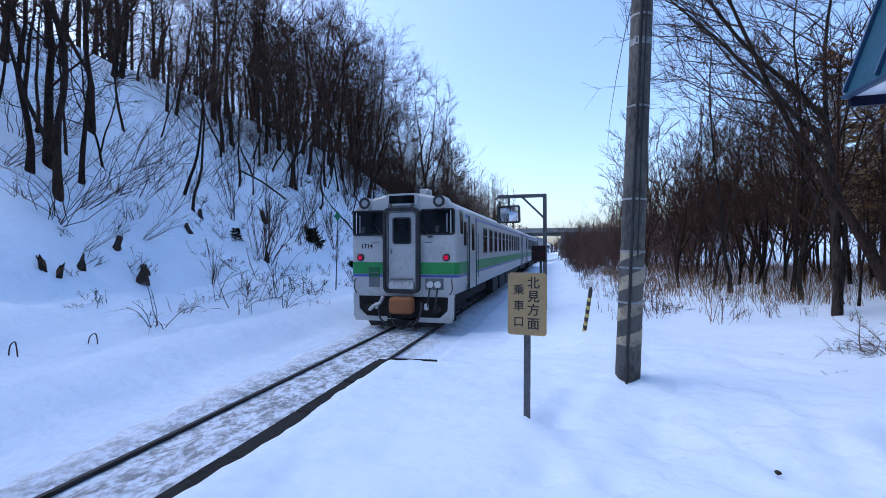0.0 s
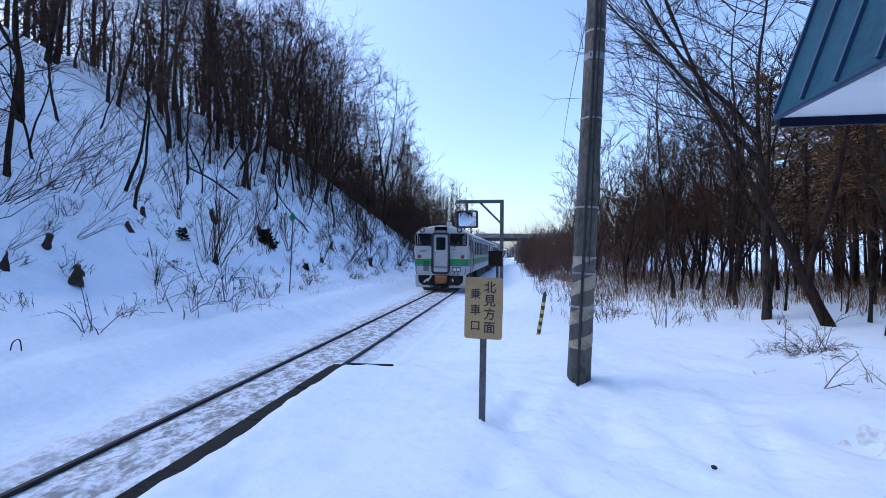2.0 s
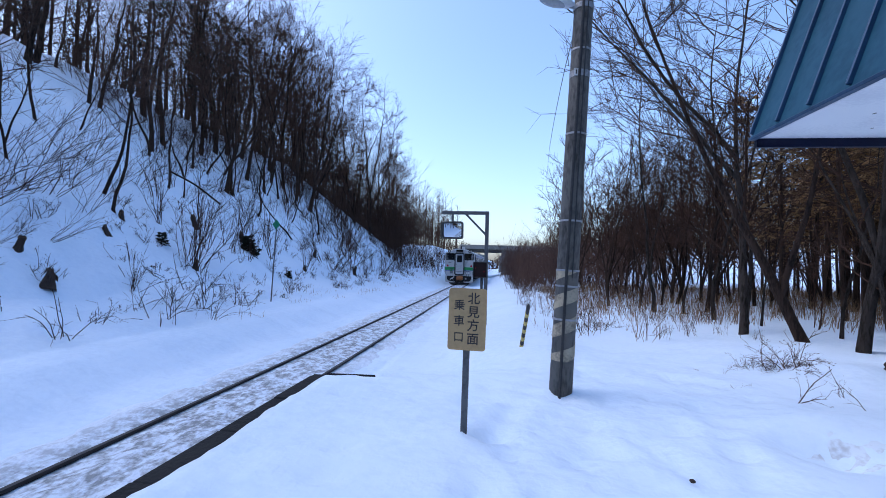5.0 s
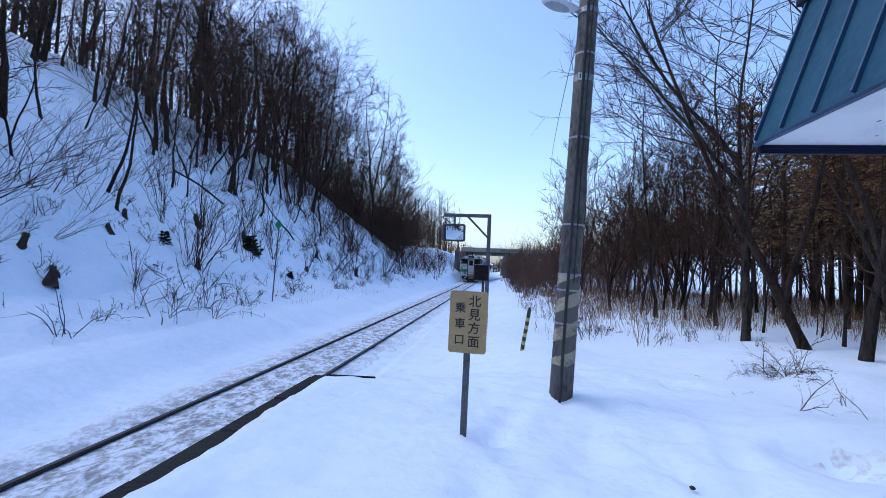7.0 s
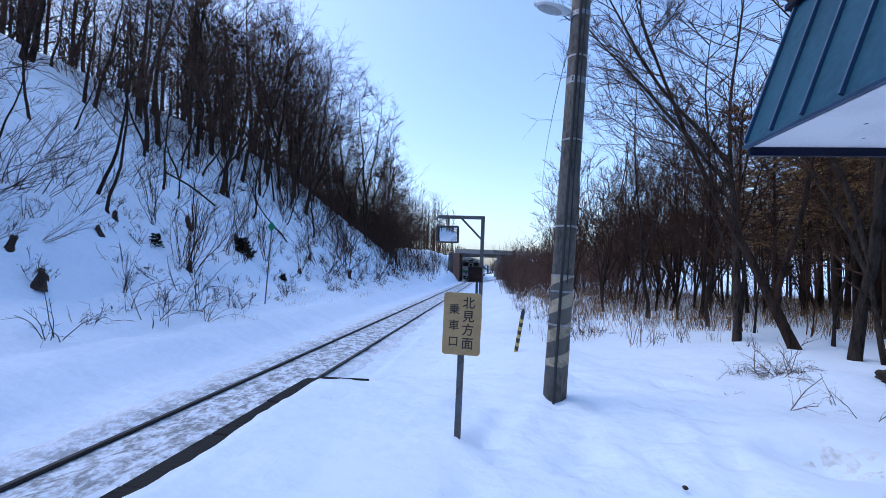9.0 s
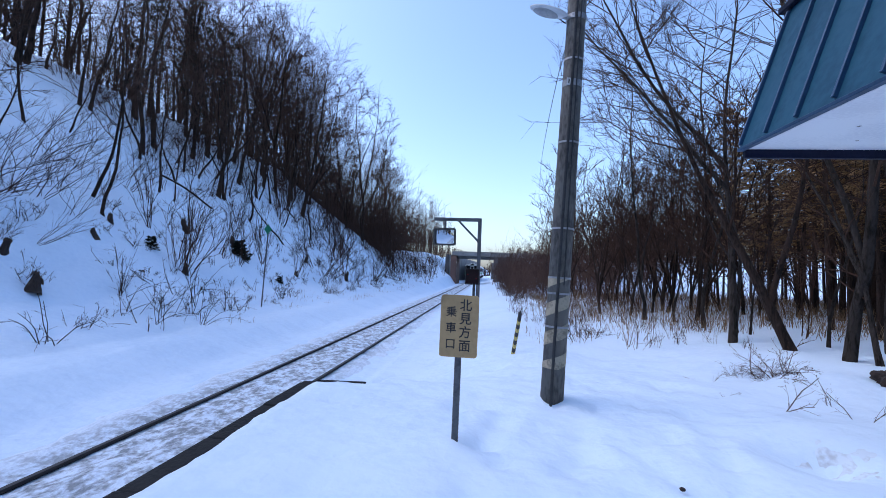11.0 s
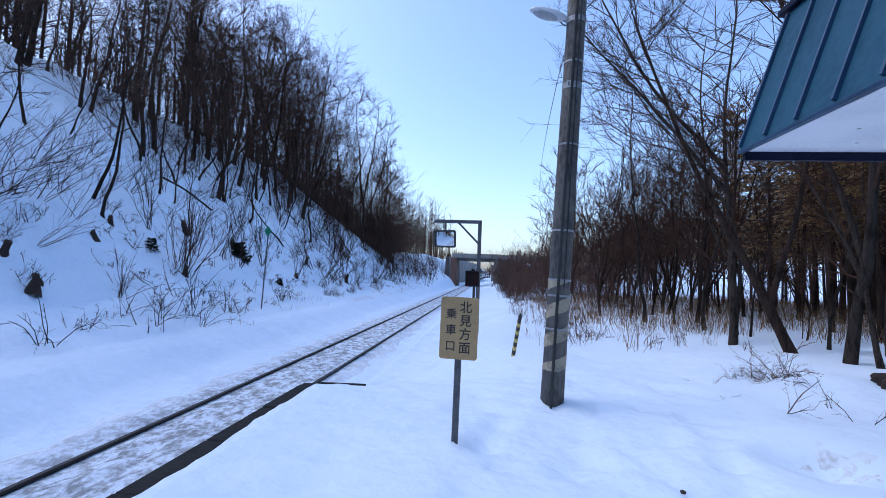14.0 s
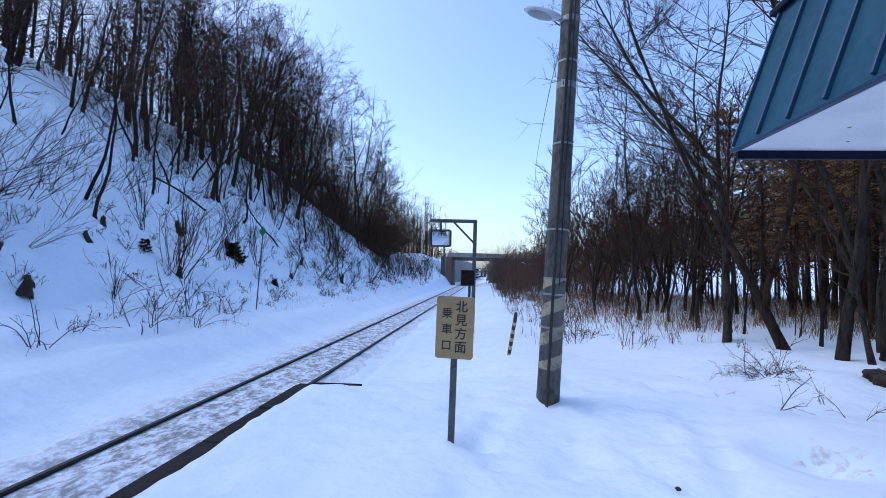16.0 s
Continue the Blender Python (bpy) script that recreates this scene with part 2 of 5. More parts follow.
def hose(pts, r, sides=8, smooth_steps=5):
    """A bent pipe through points, as a bmesh."""
    P = [Vector(p) for p in pts]
    out = []
    for i in range(len(P) - 1):
        p0, p1, p2, p3 = P[max(i - 1, 0)], P[i], P[i + 1], P[min(i + 2, len(P) - 1)]
        for k in range(smooth_steps):
            t = k / smooth_steps
            out.append(0.5 * ((2 * p1) + (p2 - p0) * t + (2 * p0 - 5 * p1 + 4 * p2 - p3) * t * t + (3 * p1 - p0 - 3 * p2 + p3) * t ** 3))
    out.append(P[-1])
    V, F = [], []
    tube(V, F, out, [r] * len(out), sides)
    bm = bmesh.new()
    vs = [bm.verts.new(v) for v in V]
    for f in F:
        bm.faces.new([vs[i] for i in f])
    return bm


def plate(outline, thick, m=None, bm=None, hole=None):
    """A flat plate: outline in x, z, thickness along y from 0 to thick."""
    own = bmesh.new()
    f = own.faces.new([own.verts.new((x, 0, z)) for x, z in outline])
    r = bmesh.ops.extrude_face_region(own, geom=[f])
    bmesh.ops.translate(own, verts=[v for v in r["geom"] if isinstance(v, bmesh.types.BMVert)], vec=(0, thick, 0))
    bmesh.ops.recalc_face_normals(own, faces=own.faces[:])
    if m:
        own.transform(m)
    return join(own, bm)


def rounded(w, h, r, steps=5, cx=0.0, cz=0.0):
    """Outline of a rounded rectangle."""
    out = []
    for sx, sz, a0 in ((1, 1, 0), (-1, 1, 90), (-1, -1, 180), (1, -1, 270)):
        for k in range(steps + 1):
            a = radians(a0 + 90 * k / steps)
            out.append((cx + sx * (w / 2 - r) + r * math.cos(a), cz + sz * (h / 2 - r) + r * math.sin(a)))
    return out


def ring(outer, inner, thick, m=None):
    """A frame between two outlines of equal count, from y=0 to y=thick."""
    bm = bmesh.new()
    n = len(outer)
    rows = [[bm.verts.new((x, y, z)) for x, z in o] for o, y in ((outer, 0), (inner, 0), (inner, thick), (outer, thick))]
    for a in range(4):
        for k in range(n):
            bm.faces.new((rows[a][k], rows[a][(k + 1) % n], rows[(a + 1) % 4][(k + 1) % n], rows[(a + 1) % 4][k]))
    bmesh.ops.recalc_face_normals(bm, faces=bm.faces[:])
    if m:
        bm.transform(m)
    return bm


def lettering(text, size, m, mat, parent, name="lettering", depth=0.001, bold=0.012):
    """Writing in the built-in font as one mesh."""
    cu = bpy.data.curves.new(name, "FONT")
    cu.body, cu.size, cu.align_x, cu.align_y, cu.extrude = text, size, "CENTER", "CENTER", depth
    cu.offset = size * bold
    tmp = bpy.data.objects.new("tmp", cu)
    scene.collection.objects.link(tmp)
    me = bpy.data.meshes.new_from_object(tmp.evaluated_get(bpy.context.evaluated_depsgraph_get()))
    bpy.data.objects.remove(tmp)
    me.materials.clear()
    me.materials.append(mat)
    return put(name, me, parent, "", m)


# ---------------------------------------------------------------- ground
def ground_height(x, y):
    """Height of the snow: track bed, cutting slope, platform, wood and far field."""
    bed = -0.13
    u = -x - 2.1
    z = bed + 0.42 * smooth(0, 1.6, u)
    rise = 0.30 * max(0, u - 2.2) + 0.48 * max(0, u - 4.6) if u < 21 else 0.30 * 18.8 + 0.48 * 16.4 + 0.12 * (u - 21)
    z += rise * (1 - smooth(54, 74, y + 0.15 * u)) + 4.6 * smooth(56, 73, y) * smooth(0.5, 5.5, u)
    z += 1.2 * smooth(38, 60, y) * (1 - smooth(67, 75, y)) * smooth(-0.5, 0.7, u) * (1 - smooth(2.0, 6.0, u))
    v = x - 1.44
    if v > 0:
        past = bed + 0.1 + 0.55 * smooth(0.3, 3.2, v)
        e = smooth(5.5, 7.8, y) * (1 - smooth(4, 7, v))
        if v < 0.9:
            e = max(e, smooth(5.45, 5.6, y) * (1 - smooth(0.5, 0.9, v)))
        z = 0.62 * (1 - e) + past * e
        z += 0.25 * smooth(6, 14, x)
    return z + 3.5 * smooth(90, 240, y) * smooth(4, 14, abs(x)) + (5.0 * smooth(40, 90, math.hypot(x - 4, y)) * smooth(8, 16, x))


FOOT = random.Random(5)
PRINTS = [(FOOT.uniform(1.9, 8.5), FOOT.uniform(1.0, 8.0), FOOT.uniform(0.09, 0.16), FOOT.uniform(0.03, 0.07)) for _ in range(120)]
PRINTS += [(FOOT.uniform(3.3, 6.2), FOOT.uniform(2.6, 6.4), FOOT.uniform(0.07, 0.12), FOOT.uniform(0.04, 0.08)) for _ in range(45)]
HOLLOWS = [(6.45, 3.98, 0.26, 0.17), (6.2, 4.1, 0.2, 0.10), (6.5, 4.35, 0.4, -0.10), (4.85, 5.05, 0.22, 0.06), (4.45, 4.55, 0.2, 0.05), (7.6, 4.3, 0.5, -0.14), (7.0, 4.55, 0.55, -0.10),
           (8.4, 6.7, 0.6, -0.16), (4.9, 8.6, 0.5, -0.12), (4.3, 5.35, 0.30, -0.05), (3.41, 3.8, 0.16, -0.03), (3.8, 9.2, 0.8, -0.1), (8.9, 8.2, 0.8, -0.1)]


def snow_surface(x, y):
    z = ground_height(x, y)
    far = math.hypot(x - EYE.x, y)
    z += 0.05 * noise.noise((x * 0.55, y * 0.55, 0)) * (0.4 if 1.5 < x < 5 and y < 5.5 else 1)
    if -0.75 < x < 0.75:
        z -= 0.12
    if x < -5:
        z += 0.28 * noise.noise((x * 0.35, y * 0.35, 4)) + 0.10 * noise.noise((x * 1.1, y * 1.1, 9))
    if far < 18:
        z += 0.024 * noise.noise((x * 2.6, y * 2.6, 3)) + 0.035 * noise.noise((x * 1.1, y * 1.3, 11)) + 0.014 * noise.noise((x * 6, y * 6, 13))
        if -3.6 < x < -0.9:
            z += 0.075 * abs(noise.noise((x * 2.8, y * 2.2, 21))) * smooth(-3.6, -1.6, x)
        for px, py, r, d in PRINTS + HOLLOWS:
            q = ((x - px) ** 2 + (y - py) ** 2) / (r * r)
            if q < 6:
                z -= d * math.exp(-q)
    return z


def graded(lo, a, b, hi, step, grow):
    """Grid lines: even from a to b, wider and wider outside."""
    mid = [a + step * i for i in range(int((b - a) / step) + 1)]
    out, s, v = [], step, mid[-1]
    while v < hi:
        s *= grow
        v += s
        out.append(v)
    low, s, v = [], step, a
    while v > lo:
        s *= grow
        v -= s
        low.append(v)
    return low[::-1] + mid + out


def build_ground():
    xs = graded(-900, -9.0, 9.5, 900, 0.10, 1.04)
    ys = graded(-90, 1.2, 13.0, 1600, 0.10, 1.04)
    V = [(x, y, snow_surface(x, y)) for y in ys for x in xs]
    # uneven snow lip along the platform edge
    V = [(x + (0.035 + 0.010 * noise.noise((y * 2.1, 0, 7)) + 0.016 * noise.noise((y * 6.1, 0, 9)) if 1.3 < x < 1.72 and y < 5.5 else 0), y, z) for x, y, z in V]
    n = len(xs)
    F = [(j * n + i, j * n + i + 1, (j + 1) * n + i + 1, (j + 1) * n + i) for j in range(len(ys) - 1) for i in range(n - 1)]
    tagged(put("ground", mesh_of("ground", V, F, SNOW, True)), "deep white snow, tinted with skylight blue, over the cutting slope, platform and woodland floor", "snow", kind="structure")


def build_track():
    xs = [-1.65 + 0.11 * i for i in range(26)]
    ys = graded(-20, 1.5, 14, 260, 0.12, 1.03)
    V = []
    for y in ys:
        for x in xs:
            z = -0.048 + (0.035 * noise.noise((x * 2.2, y * 1.6, 1)) + 0.04 * noise.noise((x * 4.5, y * 4, 2))) * smooth(0.0, 0.25, abs(abs(x) - 0.567)) + 0.045 * smooth(0.62, 1.0, abs(x)) + 0.02 * smooth(0.5, 0.3, abs(x))
            brim = (0.84 if x > 0 else 1.3) + 0.22 * noise.noise((y * 0.8, 3 * (x > 0), 5)) + 0.16 * noise.noise((y * 3.1, x * 2, 8))
            z -= 0.20 * smooth(brim - 0.25, brim + 0.42, abs(x))
            V.append((x, y, z))
    n = len(xs)
    F = [(j * n + i, j * n + i + 1, (j + 1) * n + i + 1, (j + 1) * n + i) for j in range(len(ys) - 1) for i in range(n - 1)]
    tagged(put("track_bed", mesh_of("track_bed", V, F, DIRTY, True)), "grey trodden and stained snow packed between the rails", "track bed", kind="structure")
    prof = [(-0.027, 0), (0.027, 0), (0.029, -0.03), (0.01, -0.045), (0.01, -0.12), (0.06, -0.14), (-0.06, -0.14), (-0.01, -0.12), (-0.01, -0.045), (-0.029, -0.03)]
    ys = [-20 + 10 * i for i in range(10)] + [80 + 5 * i for i in range(37)]
    for side in (-1, 1):
        V = [(side * 0.567 + px, y, pz) for y in ys for px, pz in prof]
        k = len(prof)
        F = [(j * k + i, j * k + (i + 1) % k, (j + 1) * k + (i + 1) % k, (j + 1) * k + i) for j in range(len(ys) - 1) for i in range(k)]
        me = mesh_of("rail", V, F, RUST)
        me.materials.append(RAILTOP)
        for p in me.polygons:
            if p.normal.z > 0.9 and p.center.z > -0.02:
                p.material_index = 1
        tagged(put("rail", me), "dark steel running rail showing just above packed snow", "rail", "track rails")


def build_platform():
    e = thing("platform_edge", pose(0, 0, 0), "low platform edge of bare wet concrete blocks", "platform edge", kind="structure")
    rnd = random.Random(2)
    y = -10.0
    while y < 5.35:
        ln = min(0.9, 5.43 - y)
        part("coping_block", block((0.19, ln - 0.008, 0.16), (1.445 + rnd.uniform(-0.006, 0.006), y + ln / 2, 0.530 + rnd.uniform(-0.006, 0.006)), 0.014), COPING, e)
        y += ln
    part("face_wall", block((0.14, 15.4, 0.75), (1.47, -2.3, 0.10), 0.01), COPING, e)
    part("end_board", block((0.62, 0.035, 0.5), (1.83, 5.45, 0.375), 0.012, pose(0, 0, 0, 0, 1.0, 9)), COPING, e)


# ---------------------------------------------------------------- platform furniture
def build_sign():
    s = thing("boarding_sign", pose(3.41, 3.73, 0.60, 0, 0.5, -1.5), "tan boarding sign with black characters on a grey post", "sign")
    part("post", block((0.055, 0.035, 0.86), (0.0, 0.012, 0.38), 0.006), GREYPAINT, s, "weathered grey steel post")
    part("board", plate(rounded(0.315, 0.515, 0.022, 4, 0.0, 1.005), 0.014, Matrix.Translation((0, -0.022, 0))), BOARD, s, "tan painted board with rounded corners")
    part("rim", ring(rounded(0.319, 0.519, 0.024, 4, 0, 1.005), rounded(0.303, 0.503, 0.018, 4, 0, 1.005), 0.020, Matrix.Translation((0, -0.0255, 0))), BOARD, s)
    flat = pose(0, 0, 0, 90, 0, 0)
    for i, ch in enumerate("\u5317\u898b\u65b9\u9762"):
        lettering(ch, 0.105, Matrix.Translation((0.052, -0.0235, 1.176 - 0.113 * i)) @ flat, INK, s, "character")
    for i, ch in enumerate("\u4e57\u8eca\u53e3"):
        lettering(ch, 0.094, Matrix.Translation((-0.068, -0.0235, 1.118 - 0.134 * i)) @ flat, INK, s, "character")


def build_pole():
    """Concrete lamp pole, leaning slightly to the right."""
    p = thing("lamp_pole", pose(4.40, 5.22, 0.45, 0, 2.3, 0), "leaning weathered concrete pole with faded warning stripes and a street lamp", "utility pole")
    top = 6.6
    rad = lambda z: 0.132 - 0.0052 * z
    part("shaft", rod((0, 0, 0), (0, 0, top), rad(0), rad(top), 40), POLE, p, shade=True)
    part("conduit", hose([(-0.03, -rad(0) - 0.012, 0.12), (-0.03, -rad(2) - 0.012, 2.0), (-0.02, -rad(4) - 0.012, 4.0), (-0.02, -rad(6) - 0.012, 5.2)], 0.017), RUBBER, p, "dark cable conduit")
    part("cable", hose([(0.035, -rad(1.4) - 0.008, 1.5), (0.03, -rad(3) - 0.008, 3.0), (0.035, -rad(5) - 0.008, 5.0)], 0.008), BLACKP, p)
    for z in (1.02, 1.40, 1.58, 2.15, 3.16, 4.15):
        part("band", ring_band(rad(z) + 0.006, 0.022, z), GALV, p, "galvanised strap")
    part("label_band", ring_band(rad(3.86) + 0.004, 0.075, 3.86), GALV, p, "pale metal strap")
    part("label_plate", block((0.05, 0.008, 0.085), (-0.055, -rad(3.86) - 0.004, 3.86), 0.003), WHITEBAND, p, "small white number plate")
    part("plate_mark", block((0.012, 0.003, 0.05), (-0.055, -rad(3.86) - 0.0095, 3.86), 0.0), INK, p)
    # warning stripes wound round the foot
    for k in range(-1, 4):
        V, F = [], []
        n = 48
        for i in range(n + 1):
            a = 2 * math.pi * i / n
            z0 = 0.62 + 0.33 * k + 0.33 * (i / n)
            for z in (z0, z0 + 0.15):
                z = max(0.55, min(1.58, z))
                V.append(((rad(z) + 0.003) * math.cos(a), (rad(z) + 0.003) * math.sin(a), z))
        F = [(2 * i, 2 * i + 2, 2 * i + 3, 2 * i + 1) for i in range(n)]
        bm = bmesh.new()
        vs = [bm.verts.new(v) for v in V]
        for f in F:
            try:
                bm.faces.new([vs[i] for i in f])
            except ValueError:
                pass
        part("stripe", bm, STRIPE, p, "faded cream warning stripe")
    # street lamp
    arm = part("lamp_arm", hose([(0, 0, 4.66), (-0.10, -0.02, 4.66), (-0.16, -0.02, 4.68)], 0.02), GALV, p)
    part("clamp", ring_band(rad(4.66) + 0.012, 0.06, 4.66), GALV, p)
    bm = bmesh.new()
    bmesh.ops.create_uvsphere(bm, u_segments=24, v_segments=14, radius=1.0)
    bm.transform(Matrix.Translation((-0.33, -0.03, 4.74)) @ pose(0, 0, 0, 0, 14, 0) @ Matrix.Diagonal((0.235, 0.085, 0.055, 1)))
    part("lamp_head", bm, LAMPWHITE, p, "pale oval street-lamp housing", True)
    bm = bmesh.new()
    bmesh.ops.create_uvsphere(bm, u_segments=24, v_segments=10, radius=1.0)
    bm.transform(Matrix.Translation((-0.355, -0.035, 4.725)) @ pose(0, 0, 0, 0, 14, 0) @ Matrix.Diagonal((0.17, 0.074, 0.052, 1)))
    part("lamp_lens", bm, LENS, p, "clear unlit lens", True)
    w = thing("overhead_wire", pose(0, 0, 0), "thin black service wire hanging from the lamp pole", "wire")
    part("strand", hose([(4.53, 5.22, 5.0), (4.88, 9.0, 5.98), (5.23, 14.0, 6.32), (5.75, 20.0, 6.83), (6.9, 32, 7.6)], 0.007), BLACKP, w)


def ring_band(r, h, z):
    n = 32
    V = [(q * math.cos(2 * math.pi * i / n), q * math.sin(2 * math.pi * i / n), z + d) for d, q in ((-h / 2, r), (h / 2, r), (h / 2, r - 0.012), (-h / 2, r - 0.012)) for i in range(n)]
    bm = bmesh.new()
    vs = [bm.verts.new(v) for v in V]
    for a in range(4):
        for i in range(n):
            j, b = (i + 1) % n, (a + 1) % 4
            bm.faces.new((vs[a * n + i], vs[a * n + j], vs[b * n + j], vs[b * n + i]))
    bmesh.ops.recalc_face_normals(bm, faces=bm.faces[:])
    return bm


def build_gantry():
    """Steel gallows post that carries the drivers' mirror."""
    D = 13.0
    g = thing("mirror_gantry", pose(0, D, 0), "grey steel gallows post carrying a driver's mirror beside the track", "gantry")
    part("mast", block((0.11, 0.11, 3.7), (3.29, 0, 1.76), 0.008), GREYPAINT, g)
    part("beam", block((1.42, 0.09, 0.10), (2.63, 0, 3.585), 0.008), GREYPAINT, g)
    part("brace", block((0.86, 0.06, 0.06), (2.955, 0, 3.25), 0.006, pose(0, 0, 0, 0, 45, 0)), GREYPAINT, g)
    part("hanger", block((0.07, 0.05, 0.3), (2.26, 0, 3.42), 0.006), GREYPAINT, g)
    m = pose(2.26, 0, 3.06, 4, 0, -9)
    body = part("mirror", plate(rounded(0.66, 0.50, 0.06, 5), 0.06, m @ Matrix.Translation((0, -0.01, 0))), BLACKP, g, "rectangular convex mirror in a dark hood")
    part("hood", ring(rounded(0.68, 0.52, 0.06, 5), rounded(0.60, 0.44, 0.04, 5), 0.12, m @ Matrix.Translation((0, -0.10, 0))), BLACKP, body)
    # convex glass
    V, F, n = [], [], 14
    for j in range(n + 1):
        for i in range(n + 1):
            x, z = (i / n - 0.5) * 0.61, (j / n - 0.5) * 0.45
            V.append(m @ Vector((x, -0.05 + 0.30 * (x * x + z * z), z)))
    F = [(j * (n + 1) + i, j * (n + 1) + i + 1, (j + 1) * (n + 1) + i + 1, (j + 1) * (n + 1) + i) for j in range(n) for i in range(n)]
    put("mirror_glass", mesh_of("mirror_glass", V, F, MIRROR, True), body)
    for k in range(2):
        part("stay", rod((2.2 + 0.12 * k, 0.06, 2.82), (2.2 + 0.12 * k, 0.10, 3.3), 0.012), GREYPAINT, g)
    b = thing("signal_box", pose(3.13, 12.0, 0), "dark red unlit signal lamp box on a thin black post", "signal")
    part("post", rod((0.08, 0, 0.0), (0.08, 0, 1.75), 0.035), BLACKP, b)
    case = part("case", block((0.38, 0.16, 0.42), (0.03, 0, 1.91), 0.015), BOXRED, b)
    part("visor", ring(rounded(0.38, 0.42, 0.02, 3), rounded(0.35, 0.39, 0.015, 3), 0.05, Matrix.Translation((0.03, -0.13, 1.92))), BLACKP, case)
    for x in (-0.09, 0.14):
        part("lens", rod((x, -0.09, 1.97 - (0.1 if x > 0 else 0)), (x, -0.083, 1.97 - (0.1 if x > 0 else 0)), 0.018), REDLENS, case, "small red lens")
    part("bracket", block((0.22, 0.03, 0.03), (0.12, 0.05, 2.12), 0.004), BLACKP, b)
    part("side_lamp", rod((0.27, 0.0, 2.10), (0.27, -0.10, 2.10), 0.04), GREYPAINT, b)


def build_posts():
    p = thing("striped_post", pose(4.09, 8.6, 0.22, 0, 8.5, 0), "short leaning post with black and yellow stripes standing in snow", "marker post")
    part("core", rod((0, 0, 0), (0, 0, 1.08), 0.036, sides=16), BLACKP, p)
    for k in range(6):
        V, n = [], 24
        for i in range(n + 1):
            a = 2 * math.pi * i / n
            z0 = 0.16 + 0.15 * k + 0.06 * math.sin(a)
            for z in (z0, z0 + 0.07):
                V.append((0.0385 * math.cos(a), 0.0385 * math.sin(a), z))
        put("stripe", mesh_of("stripe", V, [(2 * i, 2 * i + 2, 2 * i + 3, 2 * i + 1) for i in range(n)], YELLOW), p, "yellow stripe")
    part("cap", rod((0, 0, 1.08), (0, 0, 1.13), 0.035, 0.015, 16), BLACKP, p)
    d = thing("track_marker", pose(-4.8, 15.55, 0.2, 0, 2.2, 0), "green diamond marker plate on a slim grey pole beside the track", "marker")
    part("pole", rod((0, 0, 0), (0, 0, 3.2), 0.022, sides=12), GREYPAINT, d)
    part("diamond", plate([(0, 0.20), (0.155, 0), (0, -0.20), (-0.155, 0)], 0.012, Matrix.Translation((0, -0.04, 3.15))), GREENSIGN, d, "green diamond plate")
    for x, y, h, a in ((-4.77, 4.95, 0.24, 10), (-4.63, 6.06, 0.19, 40), (-4.5, 9.8, 0.2, 120)):
        z = ground_height(x, y)
        r = thing("bent_reed", pose(x, y, z, 0, 0, a), "broken dry reed bent over in the snow", "reed", "bent reeds")
        part("stalk", hose([(0, 0, -0.1), (0.03, 0, h * 0.5), (0.10, 0.01, h * 0.8), (0.13, 0.01, h * 0.5), (0.14, 0.02, -0.05)], 0.010, 6, 4), WOODDARK, r)
    V, F, n = [], [], 26
    for j in range(n + 1):
        for i in range(n + 1):
            x, y = 6.02 + 0.95 * i / n, 3.72 + 0.62 * j / n
            q = math.hypot((x - 6.5) / 0.46, (y - 4.0) / 0.25) + 0.5 * noise.noise((x * 5, y * 5, 2)) + 0.25 * noise.noise((x * 14, y * 14, 6))
            V.append((x, y, snow_surface(x, y) + 0.006 - 0.05 * max(0.0, q - 0.48)))
    F = [(j * (n + 1) + i, j * (n + 1) + i + 1, (j + 1) * (n + 1) + i + 1, (j + 1) * (n + 1) + i) for j in range(n) for i in range(n)]
    tagged(put("slush_patch", mesh_of("slush_patch", V, F, SLUSH, True)), "grey slushy hollow melted into the platform snow", "slush", kind="stuff")
    s = thing("dark_stone", pose(5.03, 3.27, 0.60), "small dark clod lying on the snow", "stone")
    bm = bmesh.new()
    bmesh.ops.create_icosphere(bm, subdivisions=2, radius=0.020)
    for v in bm.verts:
        v.co *= 1 + 0.4 * noise.noise(v.co * 30)
        v.co.z *= 0.7
    bm.transform(Matrix.Translation((0, 0, 0.02)))
    part("clod", bm, WOODDARK, s)


